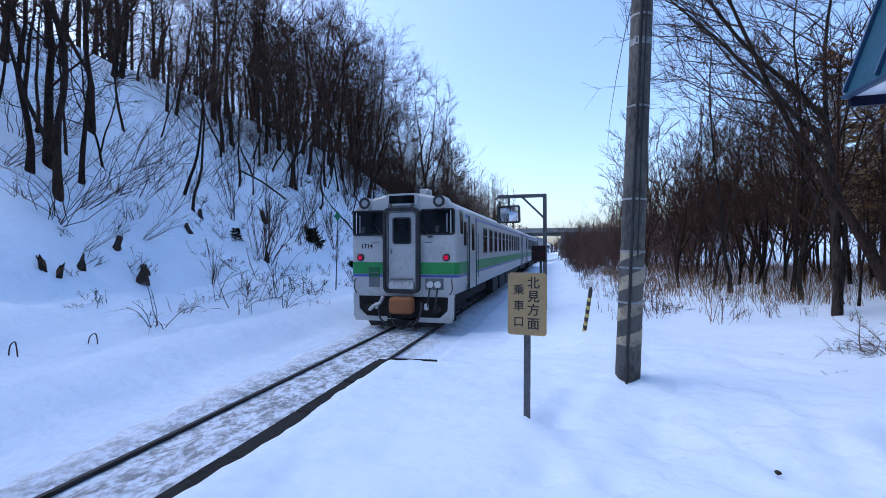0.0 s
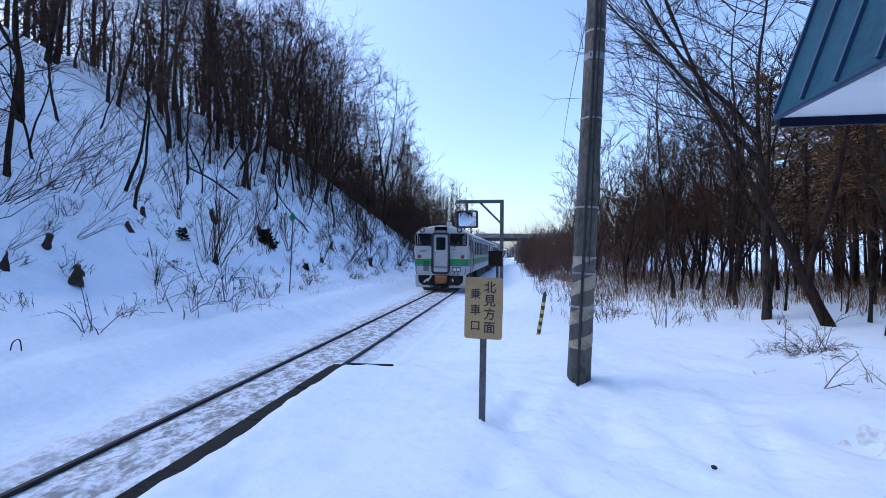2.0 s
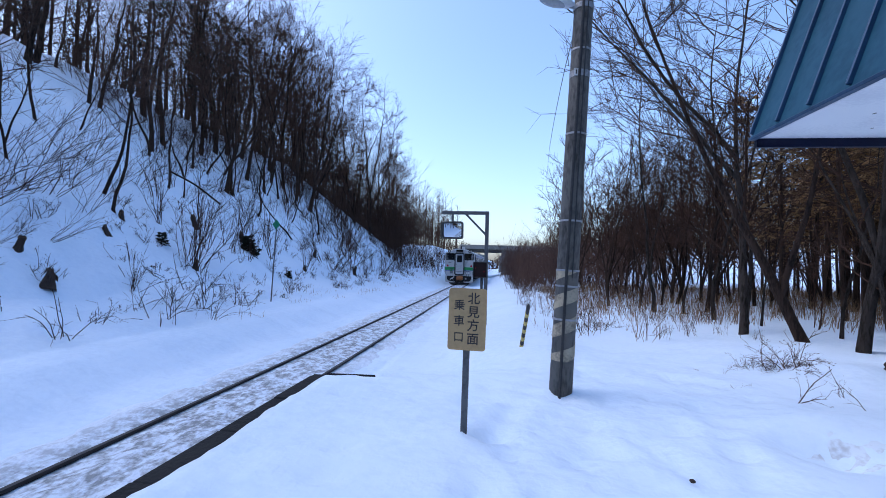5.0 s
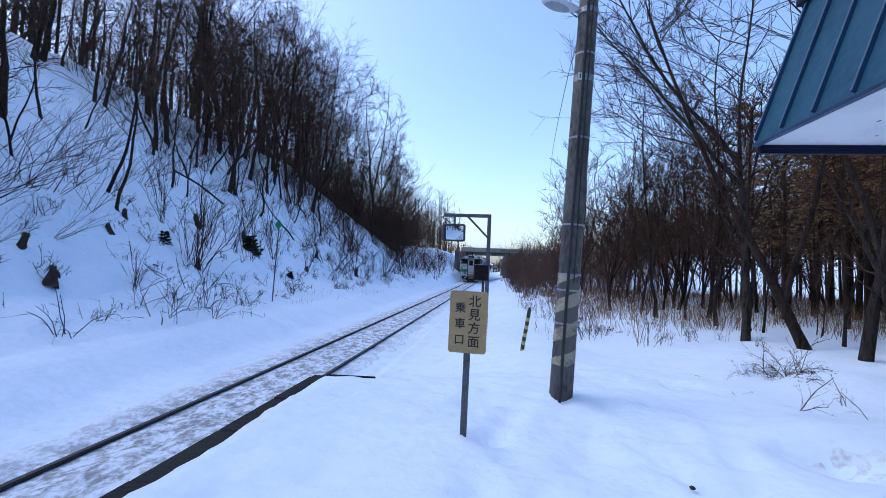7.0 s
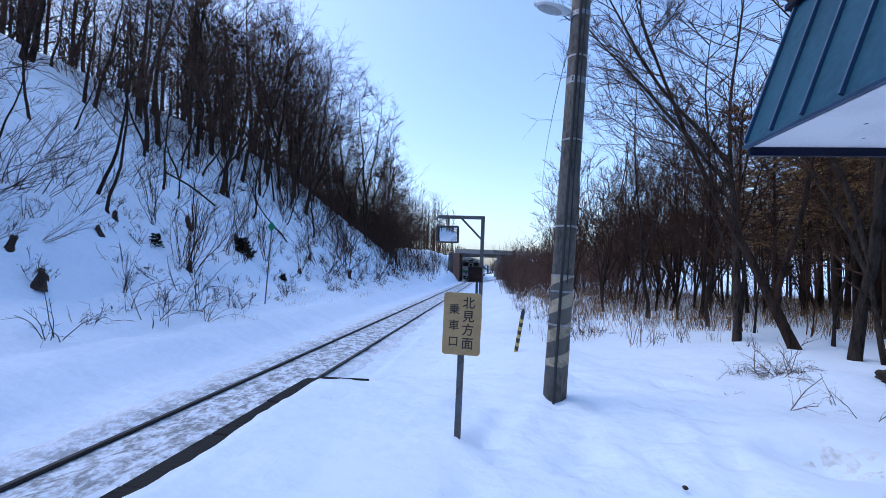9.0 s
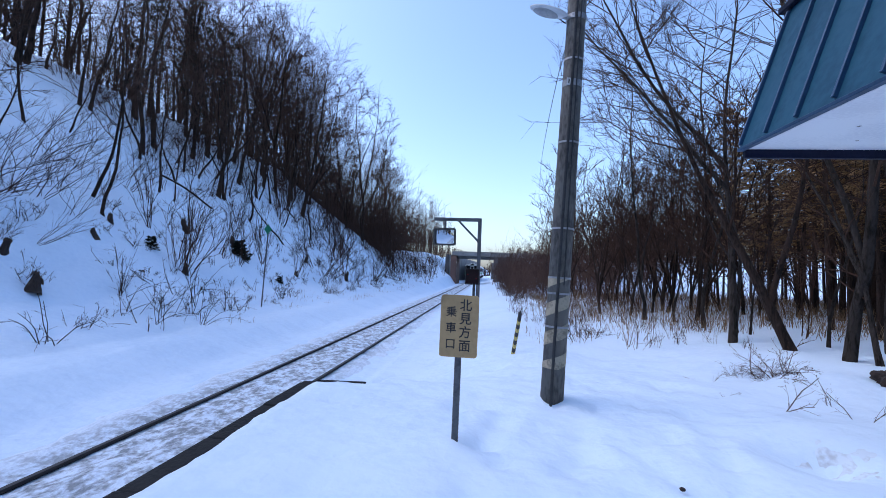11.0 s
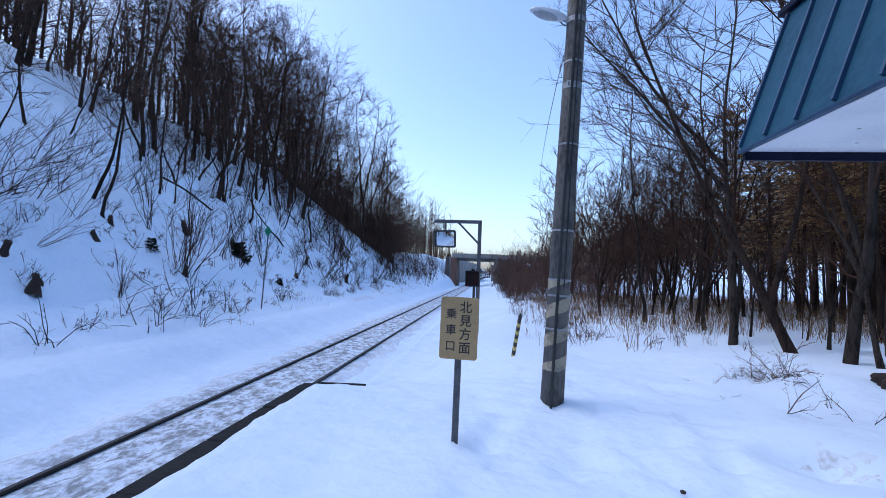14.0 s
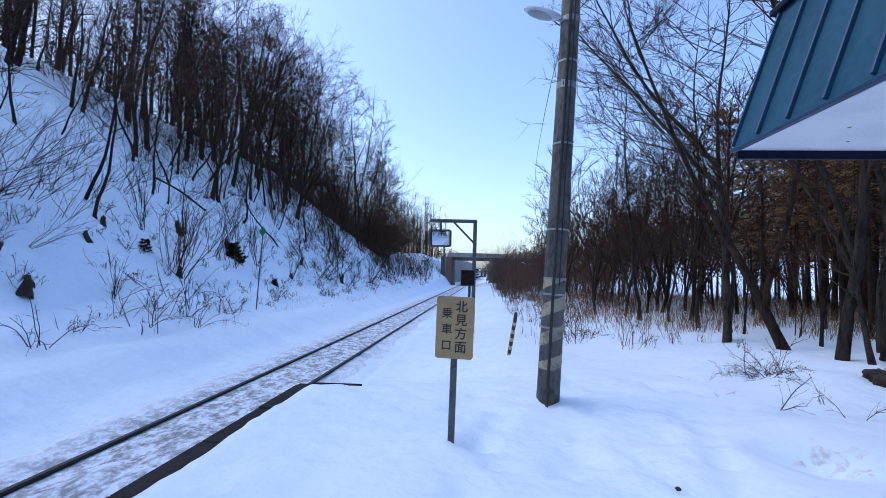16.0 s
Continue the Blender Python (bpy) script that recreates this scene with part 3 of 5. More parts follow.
def build_shelter():
    """Waiting hut to the right: steep blue roof side, white soffit and navy end board; the wall stays out of sight."""
    h = thing("waiting_hut", pose(0, 0, 0), "waiting hut with steep blue seamed roof and white soffit", "hut")
    x0, y1, z0, z1, dx = 5.83, 4.11, 3.24, 4.50, 0.42
    y0, x1 = -3.5, 9.6
    length = y1 - y0
    nrm = Vector((-(z1 - z0), 0, dx)).normalized()
    V = [(x0, y0, z0), (x0, y1, z0), (x0 + dx, y1, z1), (x0 + dx, y0, z1)]
    V2 = [tuple(Vector(v) - nrm * 0.03) for v in V]
    side = put("roof_side", mesh_of("roof_side", V + V2, [(0, 1, 2, 3), (4, 7, 6, 5), (0, 4, 5, 1), (1, 5, 6, 2), (2, 6, 7, 3), (3, 7, 4, 0)], ROOFBLUE), h, "steep blue painted steel roof side")
    up = Vector((dx, 0, z1 - z0)).normalized()
    n = 0
    y = y1 - 0.02
    while y > y0:
        a = Vector((x0, y, z0)) + nrm * 0.012 + up * 0.03
        m = Matrix.Translation(a + up * 0.63) @ Matrix((( nrm.x, 0, up.x, 0), (nrm.y, 1, up.y, 0), (nrm.z, 0, up.z, 0), (0, 0, 0, 1)))
        part("seam", block((0.035, 0.022, 1.27), (0, 0, 0), 0.004, m), SEAMBLUE, side)
        y -= 0.357
        n += 1
    part("drip_edge", block((0.05, length, 0.028), (x0 + 0.006, (y0 + y1) / 2, z0 - 0.012), 0.005), SEAMBLUE, h)
    part("soffit", block((x1 - x0 - 0.05, length - 0.04, 0.02), ((x0 + x1) / 2 + 0.03, (y0 + y1) / 2 - 0.02, z0 - 0.004), 0.0), SOFFIT, h, "white soffit with small stains")
    for i, (sx, sy, r) in enumerate(((6.9, 3.2, 0.03), (6.75, 3.6, 0.012), (7.2, 3.5, 0.015), (6.3, 3.45, 0.012), (6.55, 3.8, 0.010))):
        part("stain", block((r * 2, r * 1.2, 0.003), (sx, sy, z0 - 0.0155), 0.0, pose(0, 0, 0, 0, 0, 35 * i)), CONCRETE, h)
    part("end_board", block((x1 - x0 - 0.02, 0.045, 0.105), ((x0 + x1) / 2 + 0.02, y1 - 0.02, z0 - 0.035), 0.004), FASCIA, h, "navy end board")
    part("ridge_cap", block((0.14, length + 0.12, 0.06), (x0 + dx + 0.02, (y0 + y1) / 2 + 0.03, z1 + 0.03), 0.01), FASCIA, h, "dark ridge cap")
    part("roof_top", block((3.1, length, 0.08), (x0 + dx + 1.58, (y0 + y1) / 2, z1 + 0.0), 0.01), ROOFBLUE, h)
    part("gable", block((3.2, 0.05, 1.25), (x0 + dx + 1.6, y1 - 0.06, z0 + 0.66), 0.0), ROOFBLUE, h)
    part("wall", block((2.0, 5.2, 2.75), (8.6, -0.9, 1.86), 0.02), HUTWALL, h, "pale clad hut wall")


def build_bridge():
    """Road bridge over the line, with wing walls and the road's snow-covered bank."""
    b = thing("road_bridge", pose(0, 0, 0), "grey concrete road bridge crossing over the railway", "bridge")
    part("deck", block((22, 7.0, 0.46), (8.4, 71.6, 4.60), 0.03), CONCRETE, b, "pale concrete deck edge")
    part("girder", block((14, 6.4, 0.34), (5.4, 71.9, 4.18), 0.02), DARKCONC, b)
    part("parapet", block((21.6, 0.25, 0.22), (8.3, 68.3, 4.94), 0.02), CONCRETE, b)
    part("abutment", block((0.9, 7.4, 4.9), (-2.25, 71.6, 1.9), 0.03), BRICK, b, "red-brown stained abutment")
    part("abutment", block((4.6, 7.4, 4.6), (6.3, 71.6, 1.9), 0.03), DARKCONC, b)
    part("retaining_wall", block((12.0, 0.5, 4.6), (9.5, 92, 1.6), 0.03, pose(0, 0, 0, 0, 0, -12)), DARKCONC, b, "dark retaining wall beyond the bridge")
    part("retaining_wall", block((0.6, 60, 5.4), (-2.3, 104, 2.0), 0.03, pose(0, 0, 0, 0, 0, -3)), DARKCONC, b)


# ---------------------------------------------------------------- railcar
LONG = 21.0
HALF = [(1.36, 0.92), (1.42, 1.10), (1.45, 1.40), (1.455, 2.0), (1.44, 2.86), (1.41, 3.02), (1.33, 3.14), (1.15, 3.26), (0.85, 3.38), (0.45, 3.47), (0.0, 3.50)]


def wrap_band(z0, z1, off, x_at, back=LONG):
    """A strip round the car's end and along both sides."""
    plan = [(1.0, back), (1.0, 0.22), (0.985, 0.10), (0.955, 0.03), (0.92, 0.0), (-0.92, 0.0), (-0.955, 0.03), (-0.985, 0.10), (-1.0, 0.22), (-1.0, back)]
    bm = bmesh.new()
    rows = []
    for s, y in plan:
        o = off if s > 0 else -off
        yy = y - (off if abs(s) < 0.97 else 0)
        rows.append([bm.verts.new((s * x_at + (o if abs(s) > 0.93 else 0), yy, z)) for z in (z0, z1)])
    for a, b in zip(rows, rows[1:]):
        bm.faces.new((a[0], b[0], b[1], a[1]))
    bmesh.ops.recalc_face_normals(bm, faces=bm.faces[:])
    return bm


def build_railcar():
    c = thing("railcar", pose(-0.16, 10.5, 0), "white diesel railcar with green band and red tail lamps", "train", "coupled railcars")
    # body shell
    full = HALF + [(-x, z) for x, z in HALF[-2::-1]]
    secs = [(0.0, 0.92, 0.985), (0.03, 0.955, 0.992), (0.10, 0.985, 0.998), (0.22, 1.0, 1.0), (LONG - 0.2, 1.0, 1.0), (LONG, 0.94, 0.99)]
    bm = bmesh.new()
    rows = [[bm.verts.new((x * s, y, z if z < 3.0 else 3.0 + (z - 3.0) * (1 - (1 - q) * 12))) for x, z in full] for y, s, q in secs]
    n = len(full)
    for a, b in zip(rows, rows[1:]):
        for i in range(n):
            bm.faces.new((a[i], a[(i + 1) % n], b[(i + 1) % n], b[i]))
    bm.faces.new(rows[0])
    bm.faces.new(rows[-1][::-1])
    bmesh.ops.recalc_face_normals(bm, faces=bm.faces[:])
    part("body", bm, IVORY, c, "off-white painted steel body")
    part("green_band", wrap_band(1.42, 1.72, 0.004, 1.452), GREEN, c, "bright green waist band")
    part("blue_line", wrap_band(1.345, 1.412, 0.005, 1.45), BLUEBAND, c, "thin blue line")
    for s in (-1, 1):
        part("roof_line", block((0.012, LONG - 1.1, 0.085), (s * 1.434, LONG / 2 + 0.4, 2.93), 0.003), VIOLET, c, "violet-blue line under the eaves")
        part("gutter", block((0.03, LONG - 0.5, 0.03), (s * 1.41, LONG / 2, 3.05), 0.005), WHITEGREY, c)
    # driver's windows
    for s in (-1, 1):
        w = part("cab_window", plate(rounded(0.84, 0.60, 0.05, 4, s * 0.925, 2.73), 0.02, Matrix.Translation((0, -0.014, 0))), GLASS, c, "dark cab windscreen")
        part("gasket", ring(rounded(0.90, 0.66, 0.07, 4, s * 0.925, 2.73), rounded(0.83, 0.59, 0.05, 4, s * 0.925, 2.73), 0.03, Matrix.Translation((0, -0.022, 0))), RUBBER, w)
        part("wiper", rod((s * 0.62 + 0.12, -0.05, 2.36), (s * 0.62 - 0.10, -0.05, 2.66), 0.009), BLACKP, w)
        part("wiper_motor", block((0.12, 0.04, 0.04), (s * 0.62 + 0.12, -0.03, 2.36), 0.01), BLACKP, w)
        q = part("corner_window", block((0.012, 0.30, 0.56), (s * 1.447, 0.42, 2.71), 0.004), GLASS, c)
        part("blind", block((0.045, 0.008, 0.46), (s * 1.17, -0.016, 2.70), 0.004), FRAMEMETAL, w)
        part("inner_post", block((0.025, 0.008, 0.56), (s * 1.27, -0.016, 2.73), 0.003), WHITEGREY, w)
        part("cab_seat", plate(rounded(0.10, 0.17, 0.04, 4, s * 1.0 - 0.08, 2.55), 0.008, Matrix.Translation((0, -0.018, 0))), RUBBER, w)
        # head and tail lamps
        t = part("tail_lamp", rod((s * 1.15, -0.05, 1.84), (s * 1.15, 0.02, 1.84), 0.095, sides=24), RUBBER, c)
        part("lens", rod((s * 1.15, -0.075, 1.84), (s * 1.15, -0.04, 1.84), 0.060, sides=24), TAILRED, t, "lit red lens")
        h = part("headlamp", rod((s * 0.99, -0.10, 3.225), (s * 0.99, 0.45, 3.20), 0.165, 0.19, sides=28), IVORY, c, "round headlamp pod, unlit")
        part("rim", ring([(s * 0.99 + 0.148 * math.cos(a * math.pi / 14), 3.235 + 0.148 * math.sin(a * math.pi / 14)) for a in range(28)],
                         [(s * 0.99 + 0.115 * math.cos(a * math.pi / 14), 3.235 + 0.115 * math.sin(a * math.pi / 14)) for a in range(28)], 0.04, Matrix.Translation((0, -0.125, 0))), RUBBER, h)
        part("lens", rod((s * 0.99, -0.112, 3.235), (s * 0.99, -0.10, 3.235), 0.085, sides=24), LENS, h)
        part("bezel", rod((s * 0.99, -0.109, 3.235), (s * 0.99, -0.095, 3.235), 0.125, sides=28), BLACKP, h)
        for z in (2.2, 2.02):
            part("grab_rail", rod((s * 0.62, -0.05, z + 0.2), (s * 0.80, -0.05, z + 0.2), 0.011), FRAMEMETAL, c)
        part("handle", hose([(s * 1.28, -0.01, 1.30), (s * 1.30, -0.07, 1.22), (s * 1.31, -0.07, 1.05), (s * 1.24, -0.06, 0.92)], 0.014), BLACKP, c, "black jumper hose")
    # gangway with its hood
    g = part("gangway", ring(rounded(0.96, 2.16, 0.17, 6, 0, 2.02), rounded(0.82, 2.00, 0.12, 6, 0, 2.02), 0.16, Matrix.Translation((0, -0.15, 0))), RUBBER, c, "grey rubber gangway surround")
    part("gangway_frame", ring(rounded(0.82, 2.0, 0.12, 6, 0, 2.02), rounded(0.72, 1.9, 0.09, 6, 0, 2.02), 0.07, Matrix.Translation((0, -0.08, 0))), FRAMEMETAL, g)
    d = part("gangway_door", block((0.72, 0.04, 1.92), (0, -0.02, 2.02), 0.01), IVORY, c, "white end door with a window")
    part("door_window", plate(rounded(0.44, 0.62, 0.05, 4, 0, 2.52), 0.02, Matrix.Translation((0, -0.052, 0))), GLASS, d)
    part("window_gasket", ring(rounded(0.50, 0.68, 0.07, 4, 0, 2.52), rounded(0.43, 0.61, 0.05, 4, 0, 2.52), 0.03, Matrix.Translation((0, -0.06, 0))), RUBBER, d)
    part("door_handle", block((0.03, 0.04, 0.12), (-0.28, -0.06, 2.0), 0.008), FRAMEMETAL, d)
    part("latch_bar", rod((-0.30, -0.09, 1.30), (0.30, -0.09, 1.30), 0.016), FRAMEMETAL, d)
    part("foot_plate", block((0.66, 0.10, 0.18), (0, -0.10, 1.14), 0.02), WHITEGREY, d)
    for x in (-0.2, 0, 0.2):
        part("hinge", block((0.06, 0.06, 0.10), (x, -0.16, 1.20), 0.01), WHITEGREY, d)
    for s in (-1, 1):
        part("bracket", rod((s * 0.30, -0.14, 3.14), (s * 0.30, -0.02, 3.18), 0.045), FRAMEMETAL, g)
    k = part("destination_box", plate(rounded(0.86, 0.30, 0.06, 4, 0, 3.31), 0.30, Matrix.Translation((0, -0.05, 0))), IVORY, c, "blank destination box")
    part("blind_glass", plate(rounded(0.68, 0.20, 0.02, 3, 0, 3.31), 0.01, Matrix.Translation((0, -0.056, 0))), GLASS, k)
    lettering("1714", 0.165, Matrix.Translation((-0.98, -0.006, 2.13)) @ pose(0, 0, 0, 90, 0, 0), INK, c, "fleet_number", 0.002, 0.03)
    # raised plate stands for the recess; its darker green is painted shade
    part("step_recess", block((0.30, 0.02, 0.25), (-0.78, -0.006, 1.47), 0.008), SHADEGREEN, c, "climbing recess, its shade painted in darker green")
    part("step_recess", block((0.30, 0.02, 0.26), (-0.78, -0.006, 1.21), 0.008), FRAMEMETAL, c, "grey lower climbing recess")
    for z in (1.25, 1.45):
        part("step", block((0.26, 0.05, 0.02), (-0.78, -0.02, z), 0.004), FRAMEMETAL, c)
    j = part("socket_panel", block((0.46, 0.05, 0.28), (0.84, -0.02, 1.18), 0.012), FRAMEMETAL, c)
    for x in (0.74, 0.94):
        part("socket_cap", rod((x, -0.09, 1.17), (x, -0.03, 1.17), 0.085, sides=20), WHITEBAND, j)
        part("socket_cable", hose([(x, -0.08, 1.10), (x - 0.02, -0.12, 0.9), (x - 0.05, -0.14, 0.62), (x - 0.10, -0.05, 0.5)], 0.02), BLACKP, j)
    # skirt, plough, coupler
    part("end_beam", block((2.66, 0.2, 0.10), (0, 0.09, 0.90), 0.02), IVORY, c)
    for s in (-1, 1):
        part("skirt_side", plate([(s * 1.35, 0.93), (s * 1.20, 0.90), (s * 1.18, 0.52), (s * 0.98, 0.34), (s * 0.42, 0.34), (s * 0.42, 0.22), (s * 1.28, 0.22), (s * 1.34, 0.34)], 0.03, Matrix.Translation((0, -0.04, 0))), IVORY, c, "white skirt plate")
        part("air_hose", hose([(s * 0.52, -0.08, 0.72), (s * 0.56, -0.25, 0.55), (s * 0.48, -0.28, 0.30), (s * 0.30, -0.24, 0.16)], 0.026), BLACKP, c)
        part("cock", block((0.10, 0.12, 0.16), (s * 0.66, -0.10, 0.62), 0.02), WHITEGREY, c)
        part("valve", rod((s * 0.90, -0.12, 0.55), (s * 0.90, 0.02, 0.55), 0.10, sides=16), UNDER, c)
    part("pipe_bend", hose([(-0.50, -0.10, 0.85), (-0.55, -0.18, 0.7), (-0.72, -0.18, 0.62), (-0.86, -0.12, 0.5)], 0.045), WHITEGREY, c, "snow-caked pipe")
    # dark block put in for the shade behind the skirt openings
    part("shadow_gap", block((2.66, 0.1, 0.66), (0, 0.22, 0.58), 0.01), UNDER, c)
    part("coupler_cover", block((0.62, 0.34, 0.42), (0.06, -0.24, 0.66), 0.09, seg=4), ORANGE, c, "orange-brown canvas coupler cover", True)
    part("coupler_shank", block((0.26, 0.6, 0.24), (0.03, 0.05, 0.66), 0.03), UNDER, c)
    part("coupler_chain", hose([(-0.28, -0.24, 0.45), (-0.1, -0.30, 0.18), (0.12, -0.33, 0.10), (0.34, -0.28, 0.3)], 0.018), BLACKP, c)
    part("plough", plate([(-1.02, 0.24), (1.02, 0.24), (0.92, 0.07), (-0.92, 0.07)], 0.06, Matrix.Translation((0, 0.10, 0))), UNDER, c)
    # sides
    for s in (-1, 1):
        for y in (1.25, LONG - 2.6):
            e = part("side_door", block((0.03, 0.95, 2.02), (s * 1.447, y + 0.55, 1.96), 0.006), SIDEPAINT, c, "white sliding door")
            part("door_glass", block((0.014, 0.34, 0.75), (s * 1.464, y + 0.62, 2.38), 0.004), GLASS, e)
            for o in (0.04, 1.06):
                part("door_post", block((0.03, 0.035, 2.0), (s * 1.465, y + o, 1.96), 0.004), RUBBER, e)
            part("door_step", block((0.10, 0.9, 0.05), (s * 1.43, y + 0.55, 0.90), 0.01), UNDER, e)
        part("crew_rail", rod((s * 1.49, 0.95, 1.2), (s * 1.49, 0.95, 2.5), 0.013), FRAMEMETAL, c)
        part("crew_rail", rod((s * 1.49, 2.55, 1.2), (s * 1.49, 2.55, 2.5), 0.013), FRAMEMETAL, c)
        part("crew_window", block((0.014, 0.26, 0.62), (s * 1.462, 0.80, 2.45), 0.004), GLASS, c)
        for i in range(11):
            y = 3.6 + 1.27 * i
            w = part("side_window", block((0.014, 0.68, 0.76), (s * 1.458, y + 0.43, 2.32), 0.004), GLASS, c)
            part("window_frame", ring(rounded(0.76, 0.84, 0.06, 3, 0, 0), rounded(0.67, 0.75, 0.04, 3, 0, 0), 0.02, Matrix.Translation((s * 1.450 - (0.0 if s > 0 else 0.02), y + 0.43, 2.32)) @ pose(0, 0, 0, 0, 0, 90 if s < 0 else -90) @ Matrix.Translation((0, 0, 0))), FRAMEMETAL, w)
            part("window_bar", block((0.02, 0.68, 0.03), (s * 1.462, y + 0.43, 2.46), 0.003), FRAMEMETAL, w)
        for y, ln, z0 in ((6.6, 1.5, 0.38), (8.6, 1.9, 0.32), (10.9, 1.3, 0.40), (12.6, 1.6, 0.36)):
            part("equipment_box", block((0.62, ln, 0.92 - z0), (s * 1.02, y + ln / 2, (0.92 + z0) / 2), 0.03), UNDER, c)
    # underframe equipment as one solid block, also keeping light from under the car
    part("underframe", block((2.1, LONG - 1.2, 0.42), (0, LONG / 2 + 0.2, 0.70), 0.02), UNDER, c, "black underframe caked with dirt, made solid to shut out light below")
    for y in (3.0, LONG - 3.0):
        b = part("bogie", block((1.9, 2.9, 0.22), (0, y, 0.58), 0.04), UNDER, c)
        for dy in (-1.05, 1.05):
            for s in (-1, 1):
                part("wheel", rod((s * 0.50, y + dy, 0.43), (s * 0.63, y + dy, 0.43), 0.43, sides=28), UNDER, b)
                part("axle_box", block((0.22, 0.32, 0.30), (s * 0.90, y + dy, 0.45), 0.03), UNDER, b)
    # roof kit
    part("exhaust", block((0.13, 0.30, 0.36), (0.06, 1.2, 3.66), 0.03), BLACKP, c, "sooty exhaust stack")
    part("horn_cover", block((0.26, 0.40, 0.22), (0.26, 1.2, 3.60), 0.04), WHITEGREY, c)
    part("roof_hatch", block((0.6, 0.8, 0.10), (-0.1, 2.6, 3.51), 0.03), WHITEGREY, c)
    for i in range(5):
        part("roof_vent", block((0.55, 0.7, 0.18), (0, 5.0 + 2.6 * i, 3.54), 0.05), FRAMEMETAL, c)
    return c


# ---------------------------------------------------------------- trees
def bend(p, d, length, n, wob, lift, rnd):
    """A wandering polyline from p along d."""
    pts = [p.copy()]
    for _ in range(n):
        d = (d + Vector((rnd.gauss(0, wob), rnd.gauss(0, wob), rnd.gauss(0, wob) + lift))).normalized()
        pts.append(pts[-1] + d * (length / n))
    return pts


def at_frac(pts, f):
    k = f * (len(pts) - 1)
    i = min(int(k), len(pts) - 2)
    return pts[i].lerp(pts[i + 1], k - i), (pts[i + 1] - pts[i]).normalized()


def bare_tree(name, seed, height, r0, counts, start=0.35, lean=0.05, hook=0.0, spread=0.75, twig_r=0.006, fork=0, bark=None, twigs=None, wob=0.05, fork_to=None, lift=0.05, fork_at=(0.12, 0.4)):
    """A leafless tree: trunk with limbs, and a crown of branches and fine twigs."""
    rnd = random.Random(seed)
    TV, TF, CV, CF = [], [], [], []
    n = 15
    d = Vector((lean + hook, rnd.gauss(0, 0.04), 1)).normalized()
    pts = [Vector((0, 0, -0.75))]
    for i in range(n):
        d = (d + Vector((rnd.gauss(0, wob) - hook * (0.42 if i < 4 else 0), rnd.gauss(0, wob), lift + wob))).normalized()
        pts.append(pts[-1] + d * (height / n))
    tube(TV, TF, pts, [r0 * (1.45, 1.2)[i] if i < 2 else r0 * (1 - 0.92 * (i / n) ** 0.9) + 0.006 for i in range(n + 1)], 10, 0.16)
    stems = [(pts, height, r0)]
    for _ in range(fork):
        p, pd = at_frac(pts, rnd.uniform(*fork_at))
        a = rnd.uniform(0, 6.28)
        q = bend(p, (pd + (fork_to or Vector((math.cos(a), math.sin(a), 0)) * 0.45)).normalized(), height * rnd.uniform(0.5, 0.7), 8, 0.08, 0.06, rnd)
        tube(TV, TF, q, [r0 * 0.55 * (1 - 0.9 * i / 8) + 0.005 for i in range(9)], 7, 0.12)
        stems.append((q, height * 0.6, r0 * 0.55))
    c1, c2, c3 = counts
    for st, h, r in stems:
        m = c1 if st is pts else max(4, c1 // 2)
        for i in range(m):
            f = start + (0.98 - start) * (i + rnd.random()) / m
            p, pd = at_frac(st, f)
            a = rnd.uniform(0, 6.28)
            out = Vector((math.cos(a), math.sin(a), 0))
            ln = h * rnd.uniform(0.16, 0.36) * (1.15 - 0.75 * f) * spread / 0.75 + 0.35
            b = bend(p, (pd * rnd.uniform(0.5, 0.9) + out * spread).normalized(), ln, 5, 0.08 + wob, 0.05, rnd)
            rb = max(twig_r * 1.6, r * 0.30 * (1.1 - f))
            tube(CV, CF, b, [rb * (1 - 0.8 * q / 5) + 0.003 for q in range(6)], 4)
            for _ in range(c2):
                p2, d2 = at_frac(b, rnd.uniform(0.2, 1.0))
                s = bend(p2, (d2 * 0.8 + Vector((rnd.gauss(0, 0.5), rnd.gauss(0, 0.5), rnd.gauss(0.15, 0.4)))).normalized(), ln * rnd.uniform(0.3, 0.6), 2, 0.14, 0.06, rnd)
                tube(CV, CF, s, [twig_r * 1.25, twig_r * 0.95, twig_r * 0.5], 3)
                for _ in range(c3):
                    p3, d3 = at_frac(s, rnd.uniform(0.15, 1.0))
                    t = bend(p3, (d3 + Vector((rnd.gauss(0, 0.6), rnd.gauss(0, 0.6), rnd.gauss(0.1, 0.45)))).normalized(), ln * rnd.uniform(0.14, 0.30), 1, 0.15, 0.03, rnd)
                    tube(CV, CF, t, [twig_r * 0.85, twig_r * 0.4], 3)
    e = new(name)
    put("trunk", mesh_of("trunk", TV, TF, bark or BARK, True), e)
    put("crown", mesh_of("crown", CV, CF, twigs or TWIG), e)
    return e


